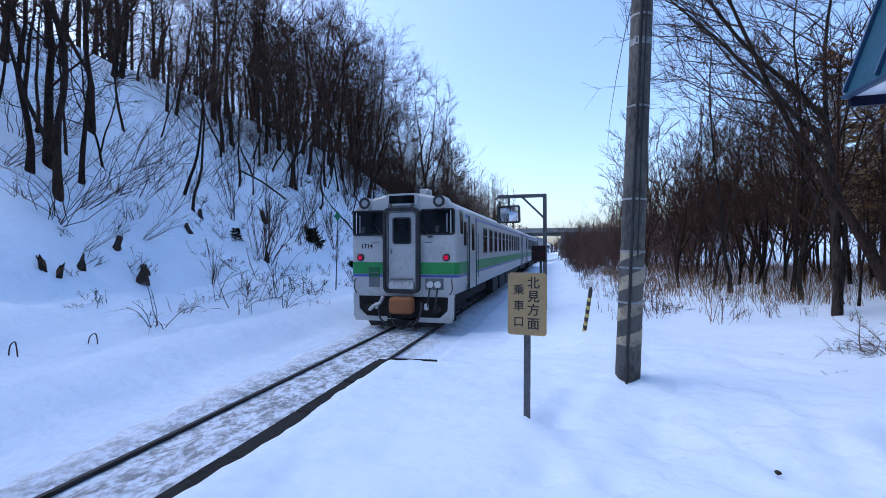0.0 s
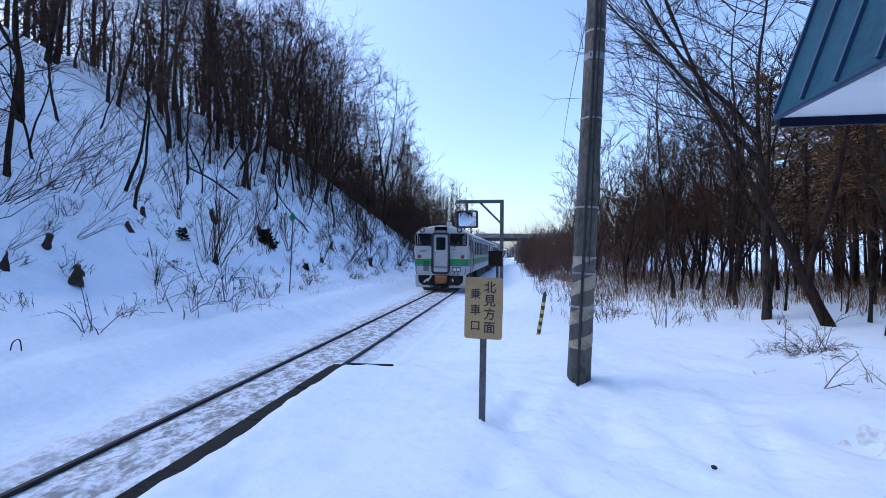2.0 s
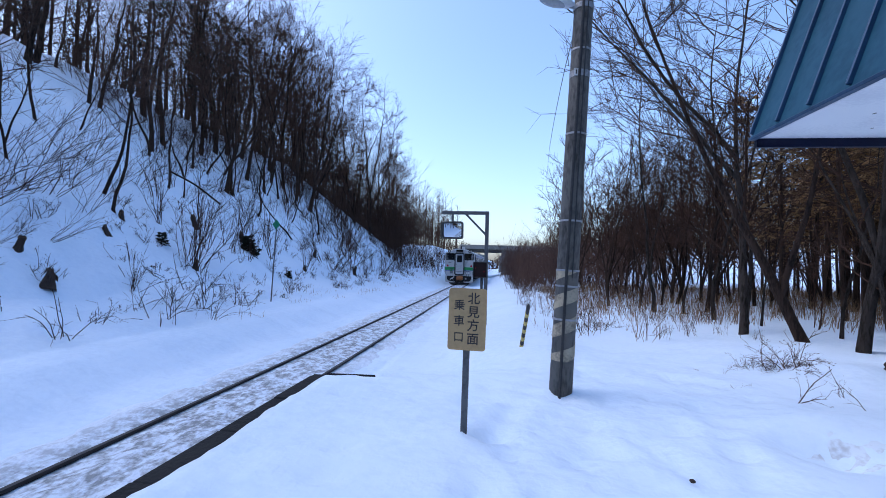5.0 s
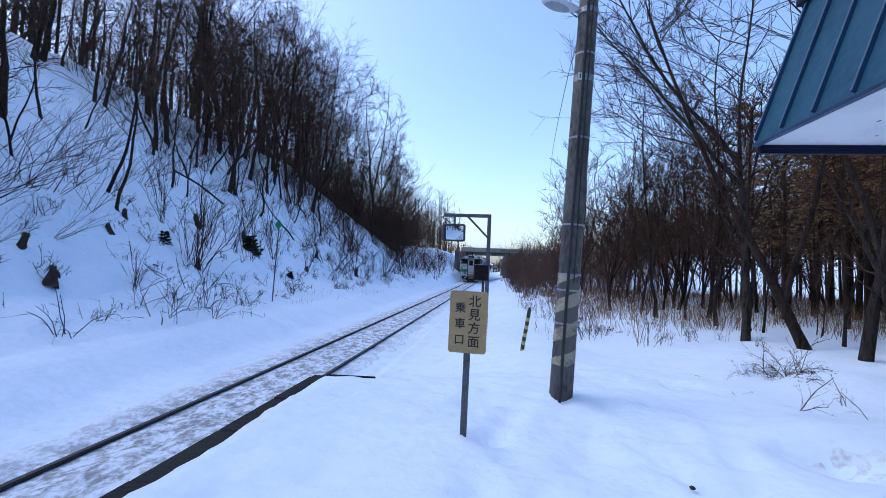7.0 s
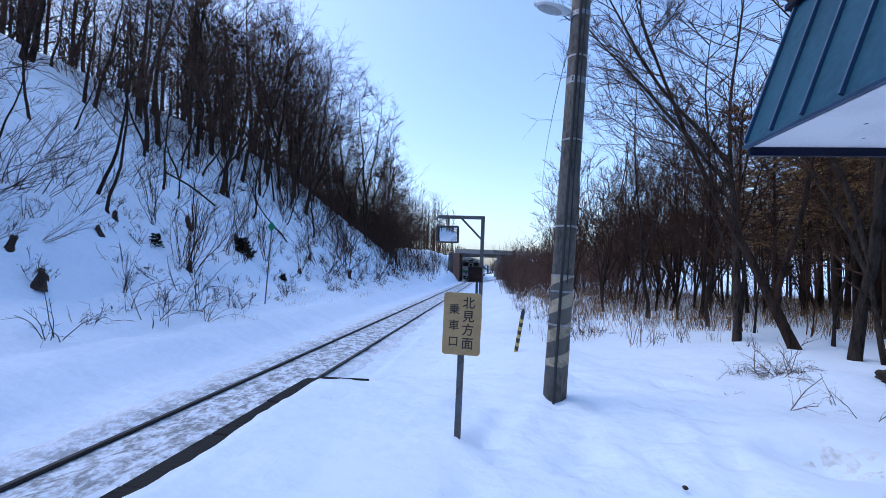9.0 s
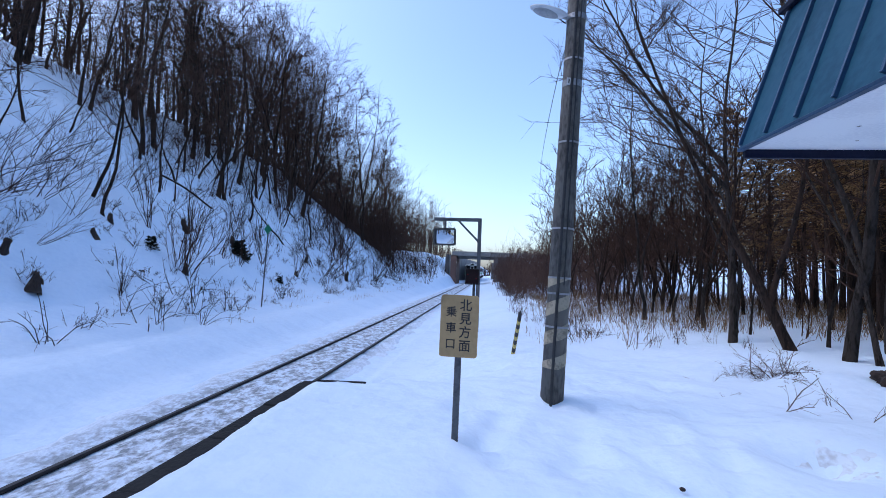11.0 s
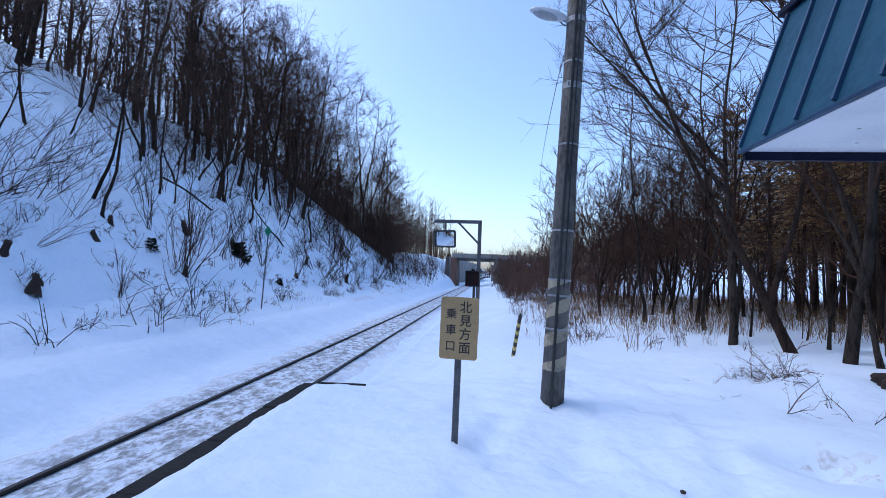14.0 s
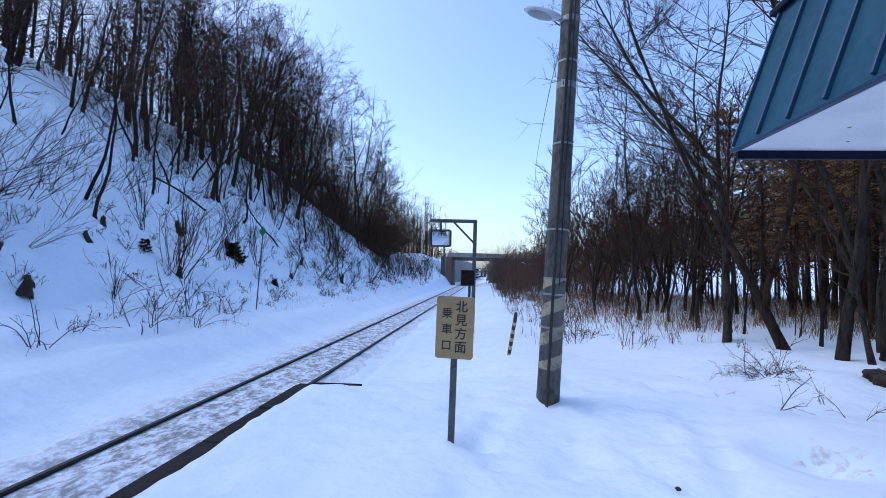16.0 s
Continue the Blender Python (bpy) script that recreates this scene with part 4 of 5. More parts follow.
def shrub(name, seed, height, stems, sub, spread, r=0.011, mat=None, base=0.15, droop=0.0, leaf=0.0, to_x=0.0, wob=0.09):
    """A clump of thin stems from one root."""
    rnd = random.Random(seed)
    V, F = [], []
    for _ in range(stems):
        a = rnd.uniform(0, 6.28)
        d = Vector((math.cos(a) * spread * rnd.random() + to_x * rnd.uniform(0.5, 1.3), math.sin(a) * spread * rnd.random(), 1)).normalized()
        h = height * rnd.uniform(0.55, 1.0)
        p = bend(Vector((rnd.gauss(0, base), rnd.gauss(0, base), -0.15)), d, h, 6, wob, 0.02 - droop, rnd)
        tube(V, F, p, [r * (1 - 0.75 * i / 6) + 0.002 for i in range(7)], 4)
        for _ in range(sub):
            p2, d2 = at_frac(p, rnd.uniform(0.25, 1.0))
            s = bend(p2, (d2 + Vector((rnd.gauss(0, 0.5), rnd.gauss(0, 0.5), rnd.gauss(0.1, 0.3)))).normalized(), h * rnd.uniform(0.15, 0.38), 2, 0.12, 0.05 - droop, rnd)
            tube(V, F, s, [r * 0.5, r * 0.4, r * 0.2], 3)
            for _ in range(2):
                p3, d3 = at_frac(s, rnd.uniform(0.2, 1.0))
                t = bend(p3, (d3 + Vector((rnd.gauss(0, 0.5), rnd.gauss(0, 0.5), rnd.gauss(0.1, 0.3)))).normalized(), h * rnd.uniform(0.06, 0.15), 1, 0.1, 0.03, rnd)
                tube(V, F, t, [r * 0.32, r * 0.15], 3)
                if leaf and rnd.random() < 0.75:
                    a1 = Vector((rnd.gauss(0, 1), rnd.gauss(0, 1), rnd.gauss(0, 1))).normalized() * leaf * rnd.uniform(0.5, 1.2)
                    a2 = a1.cross(Vector((rnd.gauss(0, 1), rnd.gauss(0, 1), 0.3))).normalized() * leaf * 0.5
                    k = len(V)
                    V.extend([t[-1] - a1, t[-1] + a2, t[-1] + a1, t[-1] - a2])
                    F.append((k, k + 1, k + 2, k + 3))
    return put(name, mesh_of(name, V, F, mat or TWIG))


def conifer(name, seed, height, r0, start, reach, whorls, mat, per=6, droop=0.25, bits=9, wide=0.05):
    """A needle tree: straight trunk and whorls of boughs with ragged sprays."""
    rnd = random.Random(seed)
    TV, TF, CV, CF = [], [], [], []
    pts = [Vector((0.02 * height * math.sin(i * 0.5 + seed) * 0.3, 0, -0.3 + height * i / 9)) for i in range(10)]
    tube(TV, TF, pts, [r0 * (1 - 0.93 * i / 9) for i in range(10)], 8, 0.12)
    for w in range(whorls):
        f = start + (0.99 - start) * (w + rnd.random() * 0.8) / whorls
        for k in range(per):
            if rnd.random() < 0.12:
                continue
            a = rnd.uniform(0, 6.28)
            p, _ = at_frac(pts, f)
            ln = reach * (1.06 - f) / (1.06 - start) * rnd.uniform(0.55, 1.1) + 0.15
            o = Vector((math.cos(a), math.sin(a), rnd.uniform(-0.1, 0.35) - droop * (1 - f)))
            b = bend(p, o.normalized(), ln, 2, 0.06, 0.05, rnd)
            tube(TV, TF, b, [0.022 * (1.2 - f), 0.014 * (1.2 - f), 0.004], 3)
            for _ in range(bits):
                p2, d2 = at_frac(b, rnd.uniform(0.2, 1.0))
                side = d2.cross(Vector((0, 0, 1))).normalized() * rnd.choice((-1, 1))
                q = (d2 * rnd.uniform(0.3, 0.9) + side * rnd.uniform(0.2, 0.8) + Vector((0, 0, rnd.uniform(-0.5, 0.2)))).normalized()
                L = rnd.uniform(0.18, 0.42) * (0.5 + 0.5 * ln / reach)
                wd = Vector((rnd.gauss(0, 1), rnd.gauss(0, 1), rnd.gauss(0, 1))).cross(q).normalized() * rnd.uniform(0.45, 1.2) * wide
                i = len(CV)
                CV.extend([p2, p2 + q * L * 0.5 + wd, p2 + q * L, p2 + q * L * 0.5 - wd])
                CF.append((i, i + 1, i + 2, i + 3))
    e = new(name)
    put("trunk", mesh_of("trunk", TV, TF, BARK, True), e)
    put("crown", mesh_of("crown", CV, CF, mat), e)
    return e


def plant(ob, x, y, s=1.0, turn=0.0, lean=(0, 0), first=False, dz=0.0):
    """Sets a plant, or a copy of it, on the snow."""
    m = pose(x, y, snow_surface(x, y) + dz - 0.03, lean[0], lean[1], turn) @ Matrix.Scale(s, 4)
    if first:
        ob.matrix_basis = m
        return ob
    return copy_thing(ob, m)


def sow(protos, spots, tag):
    """Plants each prototype once, then copies; tag: label, category, group."""
    used = set()
    for i, (x, y, s, turn, lean) in enumerate(spots):
        p = protos[i % len(protos)]
        ob = plant(p, x, y, s, turn, lean, first=i % len(protos) not in used)
        used.add(i % len(protos))
        tagged(ob, *tag)


def scatter(seed, n, xr, yr, gap, ok=lambda x, y: True, s=(0.8, 1.2), lean=4):
    rnd = random.Random(seed)
    out = []
    for _ in range(n * 30):
        if len(out) >= n:
            break
        x, y = rnd.uniform(*xr), rnd.uniform(*yr)
        if ok(x, y) and all((x - a) ** 2 + (y - b) ** 2 > gap * gap for a, b, *_ in out):
            out.append((x, y, rnd.uniform(*s), rnd.uniform(0, 360), (rnd.gauss(0, lean), rnd.gauss(0, lean))))
    return out


def build_left_wood():
    tall = [bare_tree("bare_tree", 10 + i, 12.5 + i % 3, 0.12 + 0.02 * (i % 3), (15, 6, 4), (0.34, 0.22, 0.4, 0.28, 0.36)[i], 0.03, (0.0, 0.12, 0.2, 0.0, 0.16)[i], 0.95, 0.009, fork=(1, 0, 1, 0, 2)[i], wob=0.10) for i in range(5)]
    # trunks that stand out on the slope
    marked = [(-10.96, 9.16, 0.80, 30, (2, 6)), (-11.46, 10.08, 1.0, 200, (0, 3)), (-10.02, 9.16, 0.75, 150, (0, 7)), (-10.85, 10.34, 0.62, 80, (0, 1)), (-13.98, 12.99, 0.85, 10, (0, 8)),
              (-18.57, 13.62, 1.0, 40, (0, 0)), (-17.94, 12.56, 1.0, 120, (0, 1)), (-21.0, 19.8, 1.2, 60, (0, 6)), (-18.67, 20.76, 1.15, 80, (0, 1)), (-18.48, 21.32, 0.9, 150, (3, 6)),
              (-15.35, 21.55, 1.25, 20, (0, 4)), (-16.84, 24.04, 1.0, 300, (0, 8)), (-16.9, 27.46, 1.1, 10, (0, 2)), (-15.74, 24.65, 0.8, 40, (0, 12)), (-13.08, 25.19, 1.0, 200, (0, 0)), (-13.0, 25.4, 0.8, 240, (0, 10)),
              (-15.6, 31.0, 1.0, 90, (0, 8)), (-14.5, 31.7, 0.9, 140, (0, 10)), (-14.2, 33.5, 0.95, 220, (0, 5)), (-20.5, 19.0, 1.2, 120, (2, 3)), (-16.2, 11.2, 0.9, 260, (0, 5)), (-15.2, 9.3, 0.9, 310, (0, 2)),
              (-19.5, 15.6, 1.1, 75, (0, 4)), (-21.5, 16.4, 1.1, 170, (0, -2)), (-20.4, 13.0, 1.0, 15, (0, 3))]
    rest = scatter(21, 70, (-38, -15), (9, 62), 1.35, lambda x, y: x < -16 - 0.02 * y + (5.5 if y > 26 else 0) and (y > 21 or x < -22), (0.75, 1.15), 6)
    rest = [(x, y, k * (1.0 + 0.35 * smooth(24, 40, y)), a, b) for x, y, k, a, b in rest]
    sow(tall, marked + rest, ("tall crooked bare tree with dark bark on the snowy slope", "tree", "bare trees of the slope"))
    tops = [bare_tree("tall_tree", 30 + i, 16.0 + i, 0.14, (17, 7, 5), 0.28, 0.06, 0.1, 0.95, 0.011, fork=2, wob=0.08) for i in range(3)]
    spots = scatter(27, 50, (-30, -9.5), (30, 92), 1.6, lambda x, y: x < (-13.5 if y < 46 else -11.5 - 0.06 * (y - 46)), (0.75, 1.1), 6)
    sow(tops, spots, ("tall twiggy bare tree along the cutting", "tree", "bare trees of the slope"))
    hooked = [bare_tree("young_tree", 40 + i, 6.5 + i, 0.066, (9, 5, 4), 0.40, 0.14, (0.45, -0.4, 0.55)[i], 0.75, 0.009, wob=0.11) for i in range(3)]
    spots = [(-11.6, 11.9, 0.75, 190, (0, 6)), (-10.88, 14.3, 1.0, 5, (0, 8)), (-9.65, 13.9, 0.95, 200, (0, 6)), (-12.6, 12.2, 0.8, 20, (0, 10)), (-14.6, 15.0, 1.0, 170, (0, 10)), (-13.4, 10.8, 0.9, 350, (0, 12)),
             (-9.7, 17.8, 0.8, 60, (0, 12)), (-12.2, 11.0, 0.9, 160, (0, 14)), (-12.4, 19.3, 0.9, 330, (0, 10)), (-15.4, 17.3, 0.9, 30, (0, 16)), (-12.9, 9.2, 0.8, 10, (0, 9)), (-6.4, 61.0, 0.8, 0, (0, 3)), (-8.0, 64.0, 0.9, 70, (0, 0)), (-5.2, 66.0, 0.7, 160, (0, -3)), (-9.8, 60.0, 0.9, 220, (0, 4)), (-4.4, 69.0, 0.7, 300, (0, 2)), (-7.2, 67.5, 0.8, 110, (0, 2))]
    spots += scatter(22, 34, (-17, -8.6), (18, 56), 1.0, lambda x, y: x < -9.2, (0.6, 1.15), 11)
    sow(hooked, spots, ("slim young tree curving up from the snowy slope", "tree", "young trees of the slope"))
    brush = [shrub("brush_clump", 60 + i, 4.8, 15, 10, 0.9, 0.013, TWIG, 0.5) for i in range(4)]
    spots = scatter(23, 92, (-25, -10.0), (20, 62), 0.9, lambda x, y: x < -15.6 + 0.085 * (y - 18), (0.6, 1.1), 10)
    sow(brush, spots, ("dense dark leafless brush on the upper slope", "bush", "brush of the slope"))
    spots = scatter(28, 62, (-20, -8.5), (52, 92), 1.2, lambda x, y: True, (0.9, 1.7), 8)
    sow(brush, spots, ("tall dark brush at the end of the cutting", "bush", "brush of the slope"))
    firs = [conifer("fir_tree", 80 + i, 12.5, 0.2, 0.12, 2.2, 20, FIR, 7, 0.35, 10) for i in range(2)]
    sow(firs, [(-19.5, 25.5, 1.0, 0, (0, 0)), (-18.2, 31.0, 0.9, 50, (0, 0))] + scatter(24, 26, (-38, -17), (24, 70), 2.0, lambda x, y: True, (0.7, 1.2), 2), ("dark green fir behind bare trees", "conifer", "firs of the slope"))
    # long thin stems that arch down the slope from one root
    sweep = [shrub("arching_shrub", 95 + i, 3.4, 7, 6, 0.8, 0.010, TWIG, 0.15, 0.03, 0.0, (1.2, 0.8, 1.7)[i], 0.17) for i in range(3)]
    spots = [(-9.09, 8.54, 1.0, 0, (0, 0)), (-9.2, 8.7, 0.85, 330, (0, 0)), (-9.82, 9.63, 0.9, 15, (0, 0)), (-10.52, 11.19, 1.0, 350, (0, 0)), (-10.41, 12.1, 0.95, 20, (0, 0)), (-12.55, 10.23, 0.9, 10, (0, 0)),
             (-13.0, 10.04, 0.9, 340, (0, 0)), (-9.67, 12.55, 0.8, 0, (0, 0)), (-8.57, 10.51, 0.6, 30, (0, 0)), (-12.42, 13.6, 1.05, 5, (0, 0)), (-12.5, 15.23, 1.0, 345, (0, 0)), (-11.2, 8.6, 0.9, 20, (0, 0)),
             (-10.9, 13.0, 0.9, 335, (0, 0)), (-13.6, 12.0, 1.0, 10, (0, 0)), (-8.0, 8.4, 0.5, 15, (0, 0)), (-11.8, 16.9, 0.9, 0, (0, 0)), (-13.8, 17.0, 1.0, 20, (0, 0))]
    spots += [(x, y, k, a % 70 - 35, b) for x, y, k, a, b in scatter(19, 22, (-15, -8.4), (16, 36), 1.3, lambda x, y: True, (0.55, 0.95), 5)]
    sow(sweep, spots, ("long thin leafless stems arching down over slope snow", "bush", "shrubs of the slope"))
    # thin shrubs lower on the slope
    low = [shrub("slope_shrub", 90 + i, 2.4, 7, 6, 0.65, 0.012, TWIG, 0.10) for i in range(4)]
    spots = [(-7.5, 15.0, 1.2, 0, (0, 6)), (-8.4, 18.3, 1.1, 50, (0, 10)), (-6.7, 11.3, 0.6, 90, (0, 25)), (-7.8, 15.0, 1.0, 20, (0, 14)), (-7.96, 15.65, 1.15, 45, (0, 8))]
    spots += scatter(29, 58, (-14, -6.6), (27, 60), 0.7, lambda x, y: True, (0.8, 2.0), 14)
    spots += scatter(25, 44, (-13, -6.0), (13, 52), 1.1, lambda x, y: x < -6.2, (0.5, 1.15), 14)
    spots += scatter(18, 34, (-10, -4.2), (44, 71), 0.8, lambda x, y: True, (0.8, 1.6), 10)
    spots += scatter(17, 30, (-7, -2.9), (44, 66), 0.7, lambda x, y: True, (0.4, 1.1), 14)
    sow(low, spots, ("thin leafless shrub rising through snow on the slope", "bush", "shrubs of the slope"))


def stump(name, seed, h, r, m):
    rnd = random.Random(seed)
    m = m @ Matrix.Scale(0.62 if "root" not in name else 0.8, 4)
    e = thing(name, m, "broken dark tree stump poking out of the snowy slope", "stump", "stumps of the slope")
    bm = bmesh.new()
    n, rows = 14, []
    tops = [h * (0.35 + 0.75 * abs(math.sin(i * math.pi / n + seed)) + rnd.gauss(0, 0.12)) for i in range(n)]
    for j in range(5):
        row = []
        for i in range(n):
            a = 2 * math.pi * i / n
            q = r * (1.3 - 0.3 * min(1, j / 2)) * (1 + 0.16 * math.sin(3 * a + seed) + rnd.gauss(0, 0.11)) * (1 - 0.1 * j)
            row.append(bm.verts.new((q * math.cos(a), q * math.sin(a), -0.25 + (tops[i] + 0.25) * j / 4)))
        rows.append(row)
    for a, b in zip(rows, rows[1:]):
        for i in range(n):
            bm.faces.new((a[i], a[(i + 1) % n], b[(i + 1) % n], b[i]))
    part("wood", bm, WOODDARK, e)
    bm = bmesh.new()
    c = bm.verts.new((0, 0, h * 0.55))
    vs = [bm.verts.new((r * 0.9 * math.cos(2 * math.pi * i / n), r * 0.9 * math.sin(2 * math.pi * i / n), tops[i] * 0.93)) for i in range(n)]
    for i in range(n):
        bm.faces.new((c, vs[i], vs[(i + 1) % n]))
    part("broken_top", bm, WOODDARK if "root" in name else STUMPTOP, e, "torn wood")
    return e


def build_slope_things():
    for i, (x, y, h, r, ly, lx) in enumerate([(-7.33, 7.13, 0.75, 0.13, -10, 6), (-7.18, 7.28, 0.6, 0.12, 12, 6), (-7.37, 7.93, 0.65, 0.15, -8, 8), (-8.22, 9.49, 0.4, 0.16, 0, 15), (-7.06, 9.29, 0.55, 0.24, 12, 15), (-7.52, 15.0, 0.55, 0.17, 0, 10), (-9.57, 13.83, 0.6, 0.16, 0, 12), (-8.9, 12.6, 0.45, 0.15, 0, 20), (-9.7, 17.8, 0.75, 0.2, -5, 15),
                                              (-7.4, 12.9, 0.3, 0.15, 0, 25), (-9.2, 20.5, 0.6, 0.18, 0, 10), (-7.0, 23, 0.7, 0.2, 5, 0), (-8.2, 27.0, 0.8, 0.2, 0, 8), (-6.8, 31, 0.8, 0.22, 0, 8)]):
        stump("tree_stump", i, h, r, pose(x, y, ground_height(x, y), lx, ly, 40 * i))
    fir = conifer("fir_sapling", 7, 1.15, 0.03, 0.1, 0.42, 10, FIR, 6, 0.1, 16)
    for i, (x, y, s) in enumerate([(-8.5, 20.0, 0.85), (-8.7, 14.7, 0.5), (-6.9, 21.0, 0.4)]):
        tagged(plant(fir, x, y, s, 70 * i, (0, 0), i == 0), "small dark green fir sapling in slope snow", "sapling", "fir saplings")
    log = thing("fallen_branch", pose(0, 0, 0), "dark fallen branch lying across the snowy slope", "branch")
    part("wood", hose([(-13.4, 20.6, ground_height(-13.4, 20.6) + 0.2), (-12.7, 21.6, ground_height(-12.7, 21.6) + 0.22), (-11.7, 22.4, ground_height(-11.7, 22.4) + 0.05)], 0.05), WOODDARK, log)
    # weeds and bent stems at the foot of the slope
    weeds = [shrub("dry_weed", 120 + i, 0.85, 8, 4, 0.9, 0.009, WOODDARK, 0.16, 0.06, 0.028) for i in range(4)]
    spots = scatter(31, 210, (-10.5, -4.4), (7, 46), 0.4, lambda x, y: x < -4.9, (0.5, 1.3), 14)
    sow(weeds, spots, ("dry dark weed stalks sticking out of the snow", "weed", "weeds of the slope"))
    arch = [shrub("dry_stalk_clump", 140 + i, 1.9, 7, 4, 1.6, 0.011, WOODDARK, 0.2, 0.16) for i in range(2)]
    sow(arch, [(-4.83, 7.6, 0.8, 0, (0, 0)), (-4.8, 10.4, 0.8, 100, (0, 0)), (-5.1, 12.1, 0.9, 20, (0, 0)), (-5.3, 11.2, 0.8, 250, (0, 0)), (-4.4, 11.5, 0.9, 60, (0, 0)), (-5.6, 12.8, 1.2, 80, (0, 0)), (-6.7, 11.5, 1.1, 200, (0, 20)), (-5.8, 10.6, 0.7, 160, (0, 0))], ("bent dry stems arching over the snow", "weed", "weeds of the slope"))


def grass_patch(name, seed, n, xr, yr, h, label, ok=lambda x, y: True):
    rnd = random.Random(seed)
    V, F = [], []
    for _ in range(n):
        x, y = rnd.uniform(*xr), rnd.uniform(*yr)
        if not ok(x, y):
            continue
        z = ground_height(x, y)
        k = h * rnd.uniform(0.4, 1.1)
        a = rnd.uniform(0, 6.28)
        w = Vector((math.cos(a), math.sin(a), 0)) * rnd.uniform(0.003, 0.007)
        o = Vector((rnd.gauss(0, 0.28), rnd.gauss(0, 0.28), 1)).normalized()
        p, q = Vector((x, y, z - 0.06)), Vector((rnd.gauss(0, 0.10), rnd.gauss(0, 0.10), 0))
        i = len(V)
        V.extend([p - w, p + w, p + o * k * 0.6 + w, p + o * k * 0.6 - w, p + o * k + q * k])
        F.extend([(i, i + 1, i + 2, i + 3), (i + 3, i + 2, i + 4)])
    tagged(put(name, mesh_of(name, V, F, STRAW)), label, "grass", kind="stuff")


def build_right_wood():
    big = [bare_tree("bare_tree", 200 + i, 10.5 + i, 0.092, (13, 7, 5), 0.24, 0.04, (0.0, 0.12, 0.0, 0.2)[i], 0.95, 0.008, fork=(1, 0, 1, 0)[i], bark=GREYBARK, wob=0.09) for i in range(4)]
    near = [(9.25, 10.75, 0.55, 200, (0, 3)), (9.67, 13.05, 0.66, 70, (0, 3)), (9.82, 8.33, 1.0, 40, (0, -5)), (10.5, 8.4, 1.0, 260, (2, 4)), (9.95, 7.85, 0.9, 130, (0, 8)),
            (9.44, 14.48, 0.66, 130, (0, -2)), (8.55, 14.48, 0.62, 330, (0, 2)), (11.2, 9.1, 0.7, 90, (0, -3)), (9.9, 11.4, 0.6, 300, (0, 2)), (10.6, 9.9, 0.6, 20, (0, 6)), (11.4, 7.7, 1.0, 75, (0, -6))]
    sow(big, near, ("grey-barked bare tree standing in snow at the wood's edge", "tree", "bare trees of the wood edge"))
    spread = bare_tree("forked_tree", 212, 9.5, 0.085, (15, 9, 6), 0.42, -0.06, 0.0, 1.05, 0.006, fork=2, bark=GREYBARK, wob=0.06, fork_to=Vector((-0.85, -0.1, 0.0)), fork_at=(0.38, 0.5))
    sow([spread], [(9.04, 10.58, 1.0, 0, (0, -2))], ("forked grey-barked tree with long rising limbs", "tree", "bare trees of the wood edge"))
    leaning = bare_tree("leaning_tree", 215, 9.0, 0.105, (12, 6, 4), 0.38, -0.50, 0.12, 0.9, 0.008, fork=1, wob=0.05, lift=-0.01)
    sow([leaning], [(9.93, 9.44, 1.0, 0, (0, 0))], ("dark trunk leaning far over at the wood's edge", "tree", "bare trees of the wood edge"))
    mid = [bare_tree("edge_tree", 220 + i, 8.5 + i, 0.068, (14, 6, 4), 0.20, 0.03, 0.12, 0.7, 0.010, fork=2, wob=0.07) for i in range(4)]
    spots = scatter(41, 58, (6.6, 20), (14, 52), 1.3, lambda x, y: x > 6.2 + 0.03 * y and x < 9 + 0.42 * (y - 10) + 4, (0.7, 1.1), 5)
    spots += scatter(46, 20, (7.6, 13.5), (16.5, 29), 0.8, lambda x, y: x > 0.30 * y + 2.2, (0.7, 0.95), 4)
    sow(mid, spots, ("slender bare tree at the edge of the wood", "tree", "bare trees of the wood edge"))
    brush = [shrub("thicket_bush", 240 + i, 4.0, 11, 10, 0.6, 0.012, REDTWIG, 0.4) for i in range(4)]
    spots = scatter(42, 105, (4.3, 14), (19, 66), 0.9, lambda x, y: x > 5.6 - 0.045 * (y - 17) and x < 6.4 + 0.16 * (y - 10) + 2.5, (0.7, 1.3), 7)
    spots += scatter(47, 26, (4.6, 10), (27, 63), 0.9, lambda x, y: x > 5.4 - 0.03 * (y - 17), (0.7, 1.2), 7)
    spots += scatter(49, 30, (4.35, 7.0), (20, 48), 0.7, lambda x, y: x > 4.9 - 0.012 * (y - 17), (0.45, 0.95), 9)
    sow(brush, spots, ("dense reddish-brown leafless thicket beside the line", "bush", "thicket bushes"))
    larch = [conifer("larch_tree", 260 + i, 10.4 + i, 0.095, 0.34, 1.8, 22, LARCH, 7, 0.25, 12, 0.034) for i in range(3)]
    spots = scatter(43, 165, (11.3, 44), (7, 46), 1.4, lambda x, y: x > 12.2 and math.hypot(x - 4, y) < 40 and x - 3.7 > 0.45 * y and x - 9 < 1.5 * y, (0.75, 1.1), 1.5)
    spots += scatter(48, 50, (11.8, 30), (8.5, 26), 1.1, lambda x, y: 0.66 < (x - 3.7) / y < 1.25, (0.75, 1.05), 1.5)
    spots = [(x, y, k * (0.62 + 0.38 * smooth(0.35, 0.75, (x - 4) / y)), a, b) for x, y, k, a, b in spots]
    sow(larch, spots, ("tall brown-needled conifer with a straight dark trunk", "conifer", "conifers of the plantation"))
    slim = [shrub("wood_sapling", 280 + i, 3.4, 3, 8, 0.35, 0.012, TWIG, 0.1) for i in range(3)]
